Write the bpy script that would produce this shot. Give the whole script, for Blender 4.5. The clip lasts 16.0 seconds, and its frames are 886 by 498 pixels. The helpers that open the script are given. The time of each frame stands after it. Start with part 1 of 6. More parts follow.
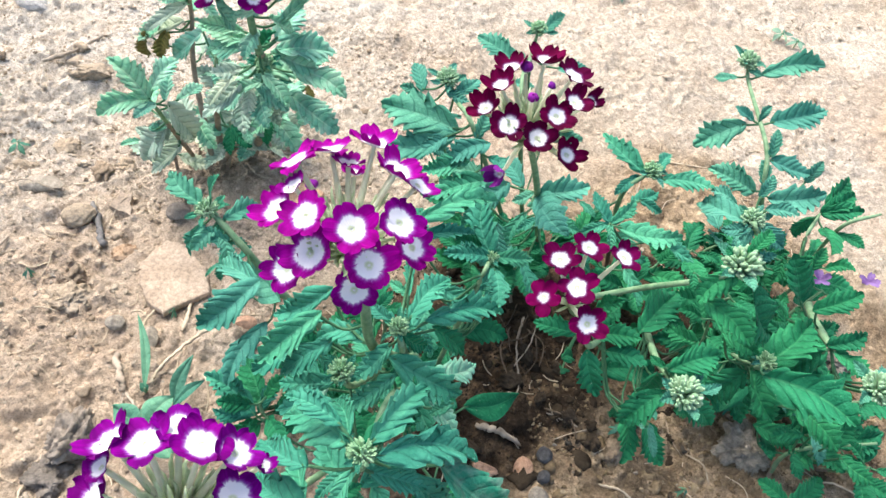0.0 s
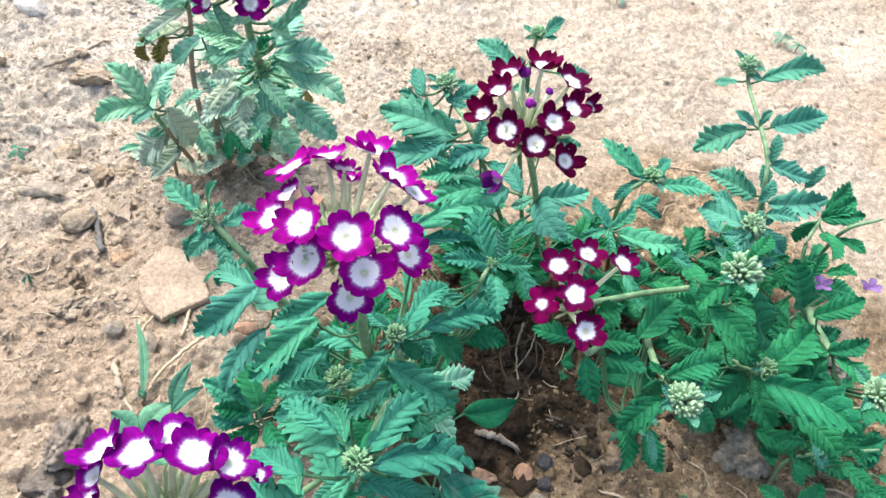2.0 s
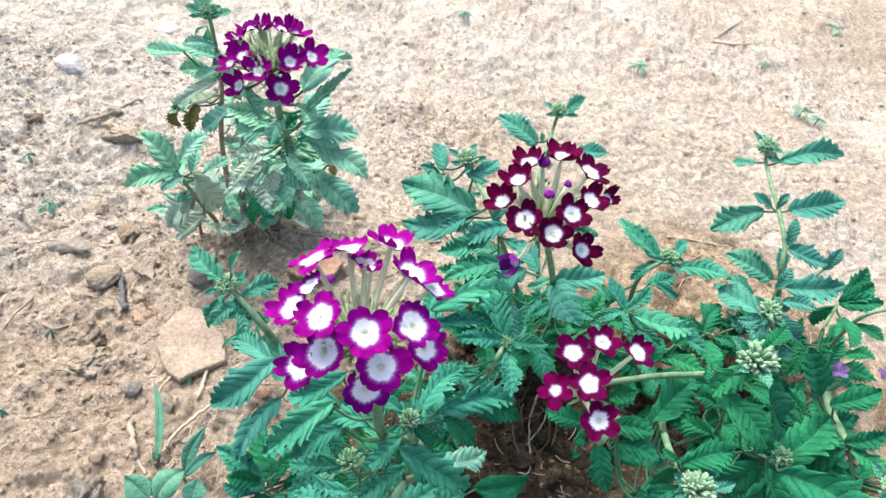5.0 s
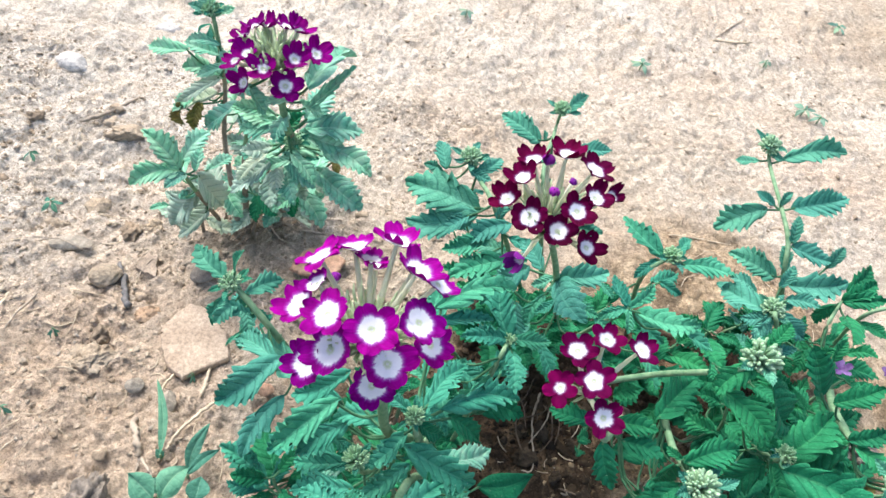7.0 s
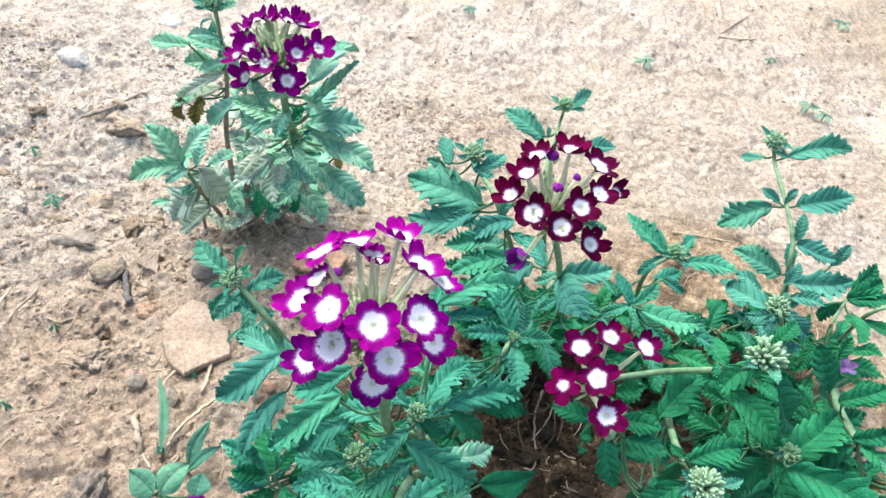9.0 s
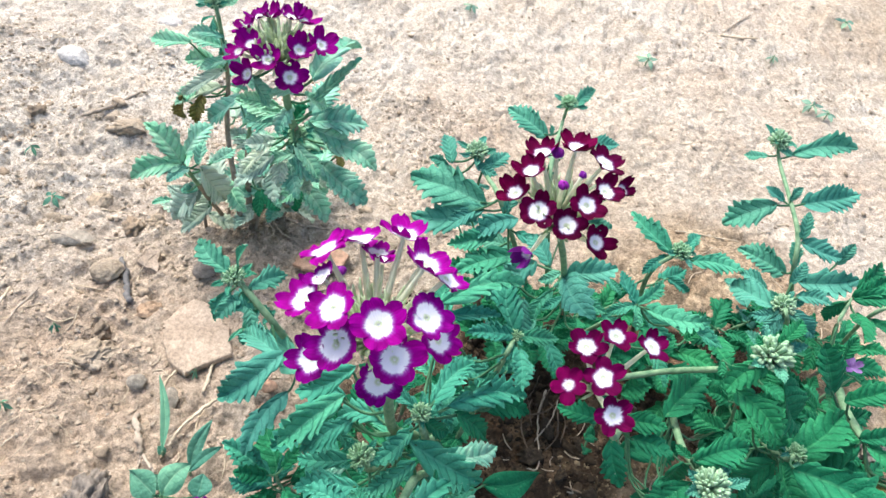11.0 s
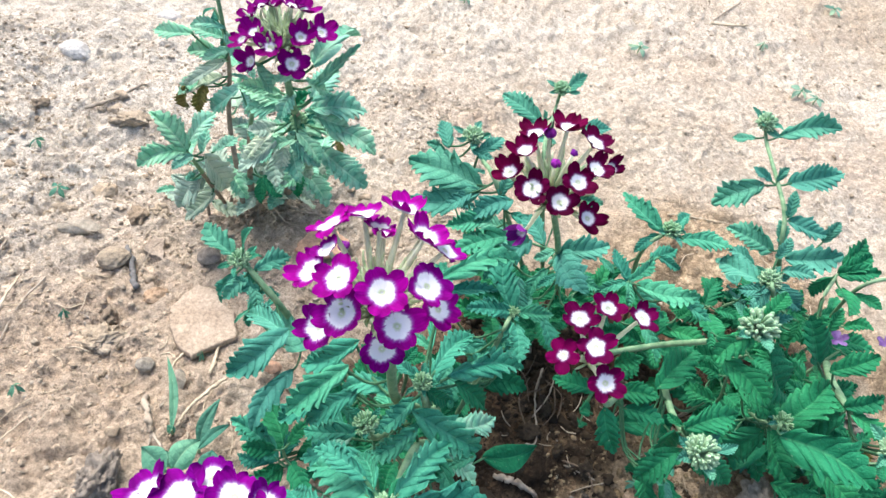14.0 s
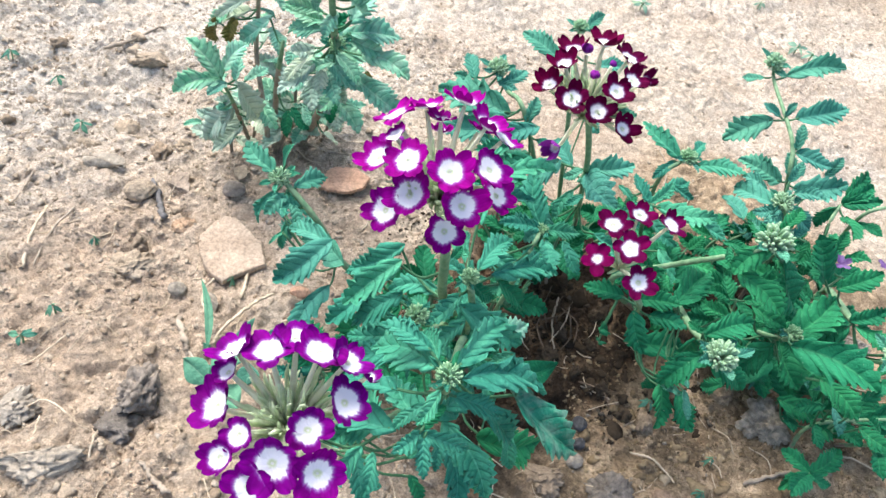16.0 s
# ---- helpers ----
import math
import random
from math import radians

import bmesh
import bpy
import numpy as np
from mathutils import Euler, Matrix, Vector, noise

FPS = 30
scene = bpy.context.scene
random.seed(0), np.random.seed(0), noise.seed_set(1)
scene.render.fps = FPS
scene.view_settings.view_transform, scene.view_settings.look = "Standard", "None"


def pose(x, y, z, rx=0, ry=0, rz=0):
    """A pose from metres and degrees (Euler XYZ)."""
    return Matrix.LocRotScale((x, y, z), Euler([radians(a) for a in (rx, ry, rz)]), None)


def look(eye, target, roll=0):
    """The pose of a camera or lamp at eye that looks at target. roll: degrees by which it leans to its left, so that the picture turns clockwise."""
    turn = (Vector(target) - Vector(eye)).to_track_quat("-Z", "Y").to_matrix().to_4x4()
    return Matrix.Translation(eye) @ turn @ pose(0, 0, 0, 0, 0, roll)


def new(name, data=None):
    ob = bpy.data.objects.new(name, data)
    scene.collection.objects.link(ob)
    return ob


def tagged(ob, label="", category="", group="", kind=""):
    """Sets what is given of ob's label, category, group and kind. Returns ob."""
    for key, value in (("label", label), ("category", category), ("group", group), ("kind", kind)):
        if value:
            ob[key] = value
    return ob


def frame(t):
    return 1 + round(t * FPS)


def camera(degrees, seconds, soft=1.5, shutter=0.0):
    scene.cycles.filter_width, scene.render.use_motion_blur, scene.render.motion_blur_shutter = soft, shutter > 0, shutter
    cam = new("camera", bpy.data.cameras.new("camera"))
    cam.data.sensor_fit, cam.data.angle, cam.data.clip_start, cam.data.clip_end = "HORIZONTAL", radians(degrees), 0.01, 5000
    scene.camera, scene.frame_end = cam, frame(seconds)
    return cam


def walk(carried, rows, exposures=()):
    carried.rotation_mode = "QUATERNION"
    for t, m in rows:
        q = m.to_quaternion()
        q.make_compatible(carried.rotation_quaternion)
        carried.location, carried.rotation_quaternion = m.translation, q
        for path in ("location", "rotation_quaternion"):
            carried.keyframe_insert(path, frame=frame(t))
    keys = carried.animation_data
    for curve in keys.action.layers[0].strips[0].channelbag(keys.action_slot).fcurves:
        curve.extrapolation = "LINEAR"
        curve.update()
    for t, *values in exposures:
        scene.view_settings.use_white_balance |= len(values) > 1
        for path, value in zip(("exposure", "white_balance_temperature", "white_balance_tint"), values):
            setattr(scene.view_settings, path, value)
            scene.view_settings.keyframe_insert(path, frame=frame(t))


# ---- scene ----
cam = camera(61.7, 16.0)
PATH = [
    (0, (0.028, -0.234, 0.389), (0.096, 1.014, -1.173), 10.5),
    (0.5, (0.03, -0.234, 0.388), (0.098, 1.022, -1.167), 10.5),
    (1, (0.031, -0.233, 0.388), (0.091, 1.022, -1.168), 10.1),
    (1.5, (0.03, -0.232, 0.388), (0.095, 1.018, -1.171), 10.3),
    (2, (0.03, -0.232, 0.389), (0.089, 1.022, -1.168), 10.1),
    (2.5, (0.027, -0.234, 0.392), (0.069, 1.037, -1.152), 9.9),
    (3, (0.028, -0.228, 0.395), (0.046, 1.07, -1.126), 9.7),
    (3.5, (0.029, -0.224, 0.404), (0.017, 1.104, -1.092), 9.1),
    (4, (0.027, -0.222, 0.404), (0.027, 1.112, -1.087), 9.9),
    (6.5, (0.027, -0.223, 0.403), (0.018, 1.113, -1.085), 9.6),
    (7, (0.025, -0.223, 0.403), (0.023, 1.11, -1.089), 9.9),
    (7.5, (0.024, -0.223, 0.402), (0.016, 1.105, -1.094), 9.7),
    (8, (0.024, -0.222, 0.401), (0.006, 1.103, -1.097), 9.4),
    (8.5, (0.024, -0.222, 0.402), (0.012, 1.106, -1.094), 9.6),
    (9, (0.025, -0.222, 0.401), (0.018, 1.105, -1.096), 9.9),
    (11.5, (0.022, -0.22, 0.398), (0.017, 1.108, -1.098), 9.9),
    (12, (0.021, -0.218, 0.398), (0.018, 1.107, -1.1), 9.9),
    (12.5, (0.021, -0.218, 0.397), (0.021, 1.103, -1.105), 10.0),
    (13, (0.021, -0.219, 0.398), (0.002, 1.101, -1.105), 9.4),
    (13.5, (0.028, -0.219, 0.398), (0.02, 1.102, -1.104), 9.6),
    (14, (0.024, -0.235, 0.403), (0.028, 1.083, -1.101), 9.5),
    (14.5, (0.017, -0.252, 0.404), (0.012, 1.065, -1.1), 8.8),
    (15, (0.01, -0.264, 0.399), (0.042, 1.049, -1.109), 10.6),
    (15.5, (0.004, -0.273, 0.394), (0.064, 1.027, -1.125), 11.8),
    (16, (0.001, -0.275, 0.391), (0.072, 1.017, -1.135), 12.1),
]
walk(cam, [(t, look(eye, target, roll)) for t, eye, target, roll in PATH], [(0.0, 1.50, 6500, 10), (2.0, 1.50, 6470, 10), (4.0, 1.42, 6280, 10), (13.5, 1.43, 6280, 10), (16.0, 1.47, 6280, 10)])

# ---- light: bright hazy daylight ----
world = bpy.data.worlds.new("sky")
scene.world = world
world.use_nodes = True
SUN_UP, SUN_TURN = radians(58), radians(-40)
sky = world.node_tree.nodes.new("ShaderNodeTexSky")
sky.sky_type, sky.sun_disc = "NISHITA", False
sky.sun_elevation, sky.sun_rotation = SUN_UP, SUN_TURN
sky.air_density, sky.dust_density, sky.ozone_density = 1.0, 4.0, 1.0
back = world.node_tree.nodes["Background"]
back.inputs["Strength"].default_value = 0.13
world.node_tree.links.new(sky.outputs[0], back.inputs[0])
sun = new("sun", bpy.data.lights.new("sun", "SUN"))
sun.data.energy, sun.data.angle, sun.data.color = 1.9, radians(30), (1.0, 0.97, 0.92)
sun_way = Vector((math.sin(SUN_TURN) * math.cos(SUN_UP), math.cos(SUN_TURN) * math.cos(SUN_UP), math.sin(SUN_UP)))
sun.matrix_world = look(sun_way * 5, (0, 0, 0))

# ---- materials ----


class Nodes:
    """A material with a Principled shader and a few shortcuts for its nodes."""

    def __init__(self, name, roughness=0.8, specular=0.3):
        self.m = bpy.data.materials.new(name)
        self.m.use_nodes = True
        self.t = self.m.node_tree
        self.p = self.t.nodes["Principled BSDF"]
        self.p.inputs["Roughness"].default_value = roughness
        self.p.inputs["Specular IOR Level"].default_value = specular

    def add(self, kind, **values):
        n = self.t.nodes.new(kind)
        for k, v in values.items():
            n.inputs[k].default_value = v
        return n

    def link(self, a, b):
        self.t.links.new(a, b)

    def coords(self, what="Object"):
        return self.t.nodes.new("ShaderNodeTexCoord").outputs[what]

    def noise(self, scale, detail=5.0, rough=0.6, where=None, distortion=0.0):
        n = self.add("ShaderNodeTexNoise", Scale=scale, Detail=detail, Roughness=rough, Distortion=distortion)
        self.link(where if where is not None else self.coords(), n.inputs["Vector"])
        return n.outputs["Fac"]

    def ramp(self, value, stops):
        n = self.t.nodes.new("ShaderNodeValToRGB")
        e = n.color_ramp.elements
        while len(e) < len(stops):
            e.new(0.5)
        for i, (at, c) in enumerate(stops):
            e[i].position = at
            e[i].color = (*c, 1) if len(c) == 3 else c
        self.link(value, n.inputs[0])
        return n.outputs[0]

    def mix(self, fac, a, b, blend="MIX"):
        n = self.t.nodes.new("ShaderNodeMix")
        n.data_type, n.blend_type = "RGBA", blend
        for slot, v in ((0, fac), (6, a), (7, b)):
            if isinstance(v, (int, float)):
                n.inputs[slot].default_value = v
            elif isinstance(v, tuple):
                n.inputs[slot].default_value = (*v, 1)
            else:
                self.link(v, n.inputs[slot])
        return n.outputs[2]

    def math(self, op, a, b=0.0, clamp=False):
        n = self.t.nodes.new("ShaderNodeMath")
        n.operation, n.use_clamp = op, clamp
        for i, v in enumerate((a, b)):
            if isinstance(v, (int, float)):
                n.inputs[i].default_value = v
            else:
                self.link(v, n.inputs[i])
        return n.outputs[0]

    def colour(self, c):
        self.link(c, self.p.inputs["Base Color"])

    def bump(self, height, strength, distance):
        n = self.add("ShaderNodeBump", Strength=strength, Distance=distance)
        self.link(height, n.inputs["Height"])
        self.link(n.outputs[0], self.p.inputs["Normal"])

    def translucent(self, colour, share):
        out = self.t.nodes["Material Output"]
        tr = self.t.nodes.new("ShaderNodeBsdfTranslucent")
        mx = self.add("ShaderNodeMixShader", Fac=share)
        self.link(colour, tr.inputs[0])
        self.link(self.p.outputs[0], mx.inputs[1])
        self.link(tr.outputs[0], mx.inputs[2])
        self.link(mx.outputs[0], out.inputs[0])

    def random(self):
        return self.t.nodes.new("ShaderNodeObjectInfo").outputs["Random"]

    def uv(self):
        s = self.t.nodes.new("ShaderNodeSeparateXYZ")
        self.link(self.coords("UV"), s.inputs[0])
        return s.outputs[0], s.outputs[1]


def soil_material():
    n = Nodes("sandy_soil", 0.95, 0.15)
    big = n.noise(5.5, 6, 0.6)
    mid = n.noise(28, 8, 0.65, distortion=0.4)
    fine = n.noise(230, 6, 0.7)
    c = n.ramp(mid, [(0.30, (0.3234, 0.2576, 0.1848)), (0.44, (0.3486, 0.2835, 0.2064)), (0.66, (0.378, 0.3175, 0.2402))])
    clay = n.ramp(big, [(0.47, (0, 0, 0)), (0.62, (1, 1, 1))])
    c = n.mix(n.math("MULTIPLY", clay, 0.45), c, (0.3784, 0.264, 0.176))
    grey = n.ramp(n.noise(3.2, 5, 0.6, distortion=0.5), [(0.52, (0, 0, 0)), (0.66, (1, 1, 1))])
    c = n.mix(n.math("MULTIPLY", grey, 0.5), c, (0.3961, 0.3581, 0.2974))
    tan = n.t.nodes.new("ShaderNodeAttribute")
    tan.attribute_name = "tan"
    c = n.mix(n.math("MULTIPLY", tan.outputs["Fac"], 0.9), c, n.ramp(mid, [(0.3, (0.318, 0.243, 0.172)), (0.55, (0.356, 0.278, 0.201)), (0.75, (0.402, 0.322, 0.241))]))
    # pale dry soil, with the haze at the far left painted in
    crust = n.t.nodes.new("ShaderNodeAttribute")
    crust.attribute_name = "pale"
    c = n.mix(n.math("MULTIPLY", crust.outputs["Fac"], 0.85), c, n.ramp(mid, [(0.3, (0.400, 0.343, 0.267)), (0.6, (0.530, 0.478, 0.395))]))
    # brown earth; beneath the right and back plants it paints their shade
    earth = n.t.nodes.new("ShaderNodeAttribute")
    earth.attribute_name = "brown"
    brown = n.ramp(n.math("ADD", earth.outputs["Fac"], n.math("MULTIPLY", n.math("SUBTRACT", mid, 0.5), 0.8)), [(0.25, (0, 0, 0)), (0.65, (1, 1, 1))])
    c = n.mix(brown, c, n.ramp(n.noise(45, 7, 0.7), [(0.3, (0.18, 0.126, 0.076)), (0.52, (0.34, 0.255, 0.162)), (0.72, (0.49, 0.385, 0.260))]))
    humus = n.ramp(n.noise(24, 6, 0.7, distortion=0.6), [(0.46, (0, 0, 0)), (0.58, (1, 1, 1))])
    c = n.mix(n.math("MULTIPLY", n.math("MULTIPLY", humus, 0.7), brown), c, (0.085, 0.062, 0.038))
    # damp earth, with the shade under the plants darkened into its colour
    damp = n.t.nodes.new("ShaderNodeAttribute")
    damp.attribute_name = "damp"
    wet_shade = n.ramp(n.math("ADD", damp.outputs["Fac"], n.math("MULTIPLY", n.math("SUBTRACT", mid, 0.5), 0.9)),
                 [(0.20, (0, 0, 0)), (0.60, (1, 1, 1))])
    shaded_loam = n.ramp(n.noise(60, 6, 0.65), [(0.34, (0.009, 0.0064, 0.0044)), (0.50, (0.040, 0.0275, 0.0170)), (0.66, (0.15, 0.102, 0.060))])
    c = n.mix(wet_shade, c, shaded_loam)
    speck = n.ramp(fine, [(0.36, (0.92, 0.92, 0.92)), (0.48, (1.05, 1.05, 1.06)), (0.64, (1.16, 1.17, 1.18))])
    c = n.mix(1.0, c, speck, "MULTIPLY")
    grain = n.noise(820, 4, 0.75)
    c = n.mix(1.0, c, n.ramp(grain, [(0.36, (0.64, 0.63, 0.62)), (0.5, (1.03, 1.03, 1.03)), (0.62, (1.22, 1.22, 1.23))]), "MULTIPLY")
    clump = n.noise(150, 6, 0.72, distortion=0.9)
    c = n.mix(1.0, c, n.ramp(clump, [(0.36, (0.95, 0.945, 0.94)), (0.46, (1.04, 1.04, 1.04)), (0.62, (1.10, 1.10, 1.10))]), "MULTIPLY")
    rust = n.ramp(n.noise(75, 5, 0.6), [(0.57, (0, 0, 0)), (0.68, (1, 1, 1))])
    c = n.mix(n.math("MULTIPLY", rust, 0.18), c, (0.36, 0.215, 0.115))
    # a crust of small broken flakes
    warp = n.t.nodes.new("ShaderNodeVectorMath")
    warp.operation = "MULTIPLY_ADD"
    wild = n.add("ShaderNodeTexNoise", Scale=90.0, Detail=4.0)
    n.link(n.coords(), wild.inputs["Vector"])
    n.link(wild.outputs["Color"], warp.inputs[0])
    warp.inputs[1].default_value = (0.012, 0.012, 0.012)
    n.link(n.coords(), warp.inputs[2])
    steps = 0.0
    for scale, tall in ((110, 0.40), (330, 0.55)):
        cells = n.add("ShaderNodeTexVoronoi", Scale=scale, Randomness=1.0)
        n.link(warp.outputs[0], cells.inputs["Vector"])
        part = n.t.nodes.new("ShaderNodeSeparateColor")
        n.link(cells.outputs["Color"], part.inputs[0])
        steps = n.math("ADD", n.math("MULTIPLY", part.outputs[0], tall), steps)
        edge = n.math("MULTIPLY", cells.outputs["Distance"], -0.35 * tall)
        steps = n.math("ADD", steps, edge)
        if scale > 200:
            c = n.mix(1.0, c, n.ramp(part.outputs[1], [(0.0, (0.80, 0.79, 0.78)), (0.6, (1.02, 1.02, 1.02)), (1.0, (1.26, 1.25, 1.24))]), "MULTIPLY")
    n.colour(c)
    rough = n.math("ADD", n.math("MULTIPLY", fine, 0.6), n.math("MULTIPLY", grain, 0.45))
    n.bump(n.math("ADD", n.math("ADD", rough, n.math("MULTIPLY", n.noise(110, 9, 0.8), 0.45)), steps), 1.0, 0.0030)
    return n.m


def stone_material(name, a, b, grain=120, rough=0.9):
    n = Nodes(name, rough, 0.25)
    k = n.noise(grain * 0.35, 7, 0.65)
    c = n.ramp(k, [(0.3, a), (0.7, b)])
    fine = n.noise(grain * 3, 7, 0.8)
    c = n.mix(1.0, c, n.ramp(fine, [(0.36, (0.6, 0.6, 0.6)), (0.62, (1.2, 1.2, 1.2))]), "MULTIPLY")
    vary = n.ramp(n.random(), [(0.0, (0.8, 0.8, 0.8)), (1.0, (1.15, 1.12, 1.08))])
    n.colour(n.mix(1.0, c, vary, "MULTIPLY"))
    n.bump(n.math("ADD", fine, n.math("MULTIPLY", k, 1.5)), 0.6, 0.0016)
    return n.m


def leaf_material(name, dark, light, vein, dust=0.0, dust_colour=(0.45, 0.42, 0.36), share=0.09, veins=8.0, relief=1.0):
    n = Nodes(name, 0.62, 0.11)
    n.p.inputs["Sheen Weight"].default_value = 0.03
    n.p.inputs["Sheen Tint"].default_value = (0.55, 0.9, 0.75, 1)
    u, v = n.uv()
    side = n.math("ABSOLUTE", n.math("SUBTRACT", n.math("MULTIPLY", v, 2.0), 1.0))
    mid = n.ramp(side, [(0.03, (1, 1, 1)), (0.075, (0, 0, 0))])
    # lateral veins lie sunken between raised pads and run out to the notches
    jag = n.math("MULTIPLY", n.math("SUBTRACT", n.noise(170, 3, 0.6), 0.5), 0.30)
    s = n.math("FRACT", n.math("ADD", n.math("MULTIPLY", u, veins), jag))
    near = n.math("SUBTRACT", 0.5, n.math("ABSOLUTE", n.math("SUBTRACT", s, 0.5)))
    fork = n.math("FRACT", n.math("ADD", n.math("MULTIPLY", s, 2.0), n.math("MULTIPLY", side, 0.7)))
    fork = n.math("SUBTRACT", 0.5, n.math("ABSOLUTE", n.math("SUBTRACT", fork, 0.5)))
    blotch = n.noise(70, 4, 0.6)
    c = n.mix(n.ramp(blotch, [(0.32, (0, 0, 0)), (0.68, (1, 1, 1))]), dark, light)
    # veins and wrinkles darkened, their groove shade drawn into the leaf colour
    pad = n.ramp(near, [(0.0, (0.50, 0.60, 0.62)), (0.06, (0.78, 0.83, 0.84)), (0.14, (1.0, 1.0, 1.0)), (0.42, (1.05, 1.04, 1.04))])
    c = n.mix(0.85 * relief, c, pad, "MULTIPLY")
    c = n.mix(0.30 * relief, c, n.ramp(fork, [(0.0, (0.66, 0.74, 0.75)), (0.14, (1.0, 1.0, 1.0))]), "MULTIPLY")
    net = n.t.nodes.new("ShaderNodeTexVoronoi")
    net.feature = "DISTANCE_TO_EDGE"
    net.inputs["Scale"].default_value = 430
    n.link(n.coords(), net.inputs["Vector"])
    c = n.mix(0.4, c, n.ramp(net.outputs["Distance"], [(0.0, (0.80, 0.84, 0.85)), (0.2, (1.02, 1.02, 1.02))]), "MULTIPLY")
    c = n.mix(n.math("MULTIPLY", mid, 0.5), c, vein)
    # pale hairs along the margin
    c = n.mix(n.ramp(side, [(0.90, (0, 0, 0)), (1.0, (0.35, 0.35, 0.35))]), c, vein)
    hue = n.ramp(n.random(), [(0.0, (0.70, 0.80, 0.86)), (0.5, (1.0, 1.0, 1.0)), (1.0, (1.25, 1.12, 1.0))])
    c = n.mix(1.0, c, hue, "MULTIPLY")
    if dust > 0:
        d = n.ramp(n.noise(150, 6, 0.7), [(0.42, (0, 0, 0)), (0.62, (1, 1, 1))])
        c = n.mix(n.math("MULTIPLY", d, dust), c, dust_colour)
    grit = n.ramp(n.noise(900, 2, 0.5), [(0.72, (0, 0, 0)), (0.76, (1, 1, 1))])
    c = n.mix(n.math("MULTIPLY", grit, 0.3), c, (0.5, 0.55, 0.46))
    n.colour(c)
    n.translucent(c, share)
    lift = n.ramp(near, [(0.0, (0, 0, 0)), (0.12, (0.6, 0.6, 0.6)), (0.45, (1, 1, 1))])
    high = n.math("ADD", n.math("MULTIPLY", lift, 0.8 * relief), n.math("MULTIPLY", net.outputs["Distance"], 0.9))
    n.bump(n.math("ADD", high, n.math("MULTIPLY", n.noise(420, 3, 0.6), 0.5)), 0.7, 0.0009)
    return n.m


def petal_material(name, edge, deep, white=0.52):
    n = Nodes(name, 0.7, 0.03)
    u, v = n.uv()
    side = n.math("ABSOLUTE", n.math("SUBTRACT", n.math("MULTIPLY", v, 2.0), 1.0))
    ragged = n.noise(620, 3, 0.6)
    # the white runs out in short streaks along each petal
    comb = n.t.nodes.new("ShaderNodeCombineXYZ")
    n.link(n.math("MULTIPLY", v, 9.0), comb.inputs[0])
    n.link(n.math("MULTIPLY", n.random(), 60.0), comb.inputs[1])
    streak = n.noise(1.0, 2, 0.5, comb.outputs[0])
    r = n.math("ADD", u, n.math("MULTIPLY", n.math("SUBTRACT", ragged, 0.5), 0.14))
    r = n.math("ADD", r, n.math("MULTIPLY", n.math("SUBTRACT", streak, 0.5), 0.20))
    r = n.math("ADD", r, n.math("MULTIPLY", n.math("SUBTRACT", n.random(), 0.5), 0.10))
    r = n.math("ADD", r, n.math("MULTIPLY", n.math("POWER", side, 2.0), 0.07))
    ring = n.ramp(r, [(white - 0.05, (0, 0, 0)), (white + 0.06, (1, 1, 1))])
    tone = n.mix(n.ramp(n.noise(90, 3, 0.6), [(0.40, (0, 0, 0)), (0.62, (0.8, 0.8, 0.8))]), edge, deep)
    tone = n.mix(n.ramp(streak, [(0.35, (0.5, 0.5, 0.5)), (0.6, (0, 0, 0))]), tone, deep)
    vary = n.ramp(n.random(), [(0.0, (0.75, 0.8, 0.85)), (1.0, (1.3, 1.1, 1.1))])
    tone = n.mix(1.0, tone, vary, "MULTIPLY")
    eye = n.ramp(n.math("ADD", u, n.math("MULTIPLY", n.math("SUBTRACT", ragged, 0.5), 0.16)), [(0.10, (1, 1, 1)), (0.20, (0, 0, 0))])
    pale = n.mix(n.math("MULTIPLY", eye, 0.75), (0.72, 0.71, 0.74), (0.46, 0.55, 0.26))
    c = n.mix(ring, pale, tone)
    glow = 0.7 if white > 0.5 else 0.35
    halo = n.ramp(r, [(white - 0.04, (0, 0, 0)), (white + 0.03, (glow, glow, glow)), (white + 0.14, (0, 0, 0))])
    c = n.mix(halo, c, (0.5 * edge[0] + 0.14, 0.05, 0.5 * edge[2] + 0.22))
    n.colour(c)
    n.translucent(c, 0.15)
    n.bump(n.math("ADD", n.noise(500, 3, 0.6), n.math("MULTIPLY", streak, 0.8)), 0.3, 0.0007)
    return n.m


def plain_material(name, a, b, scale=200, rough=0.7, share=0.0):
    n = Nodes(name, rough, 0.3)
    c = n.ramp(n.noise(scale, 5, 0.6), [(0.3, a), (0.7, b)])
    n.colour(c)
    n.bump(n.noise(scale * 4, 4, 0.6), 0.4, 0.0008)
    if share:
        n.translucent(c, share)
    return n.m


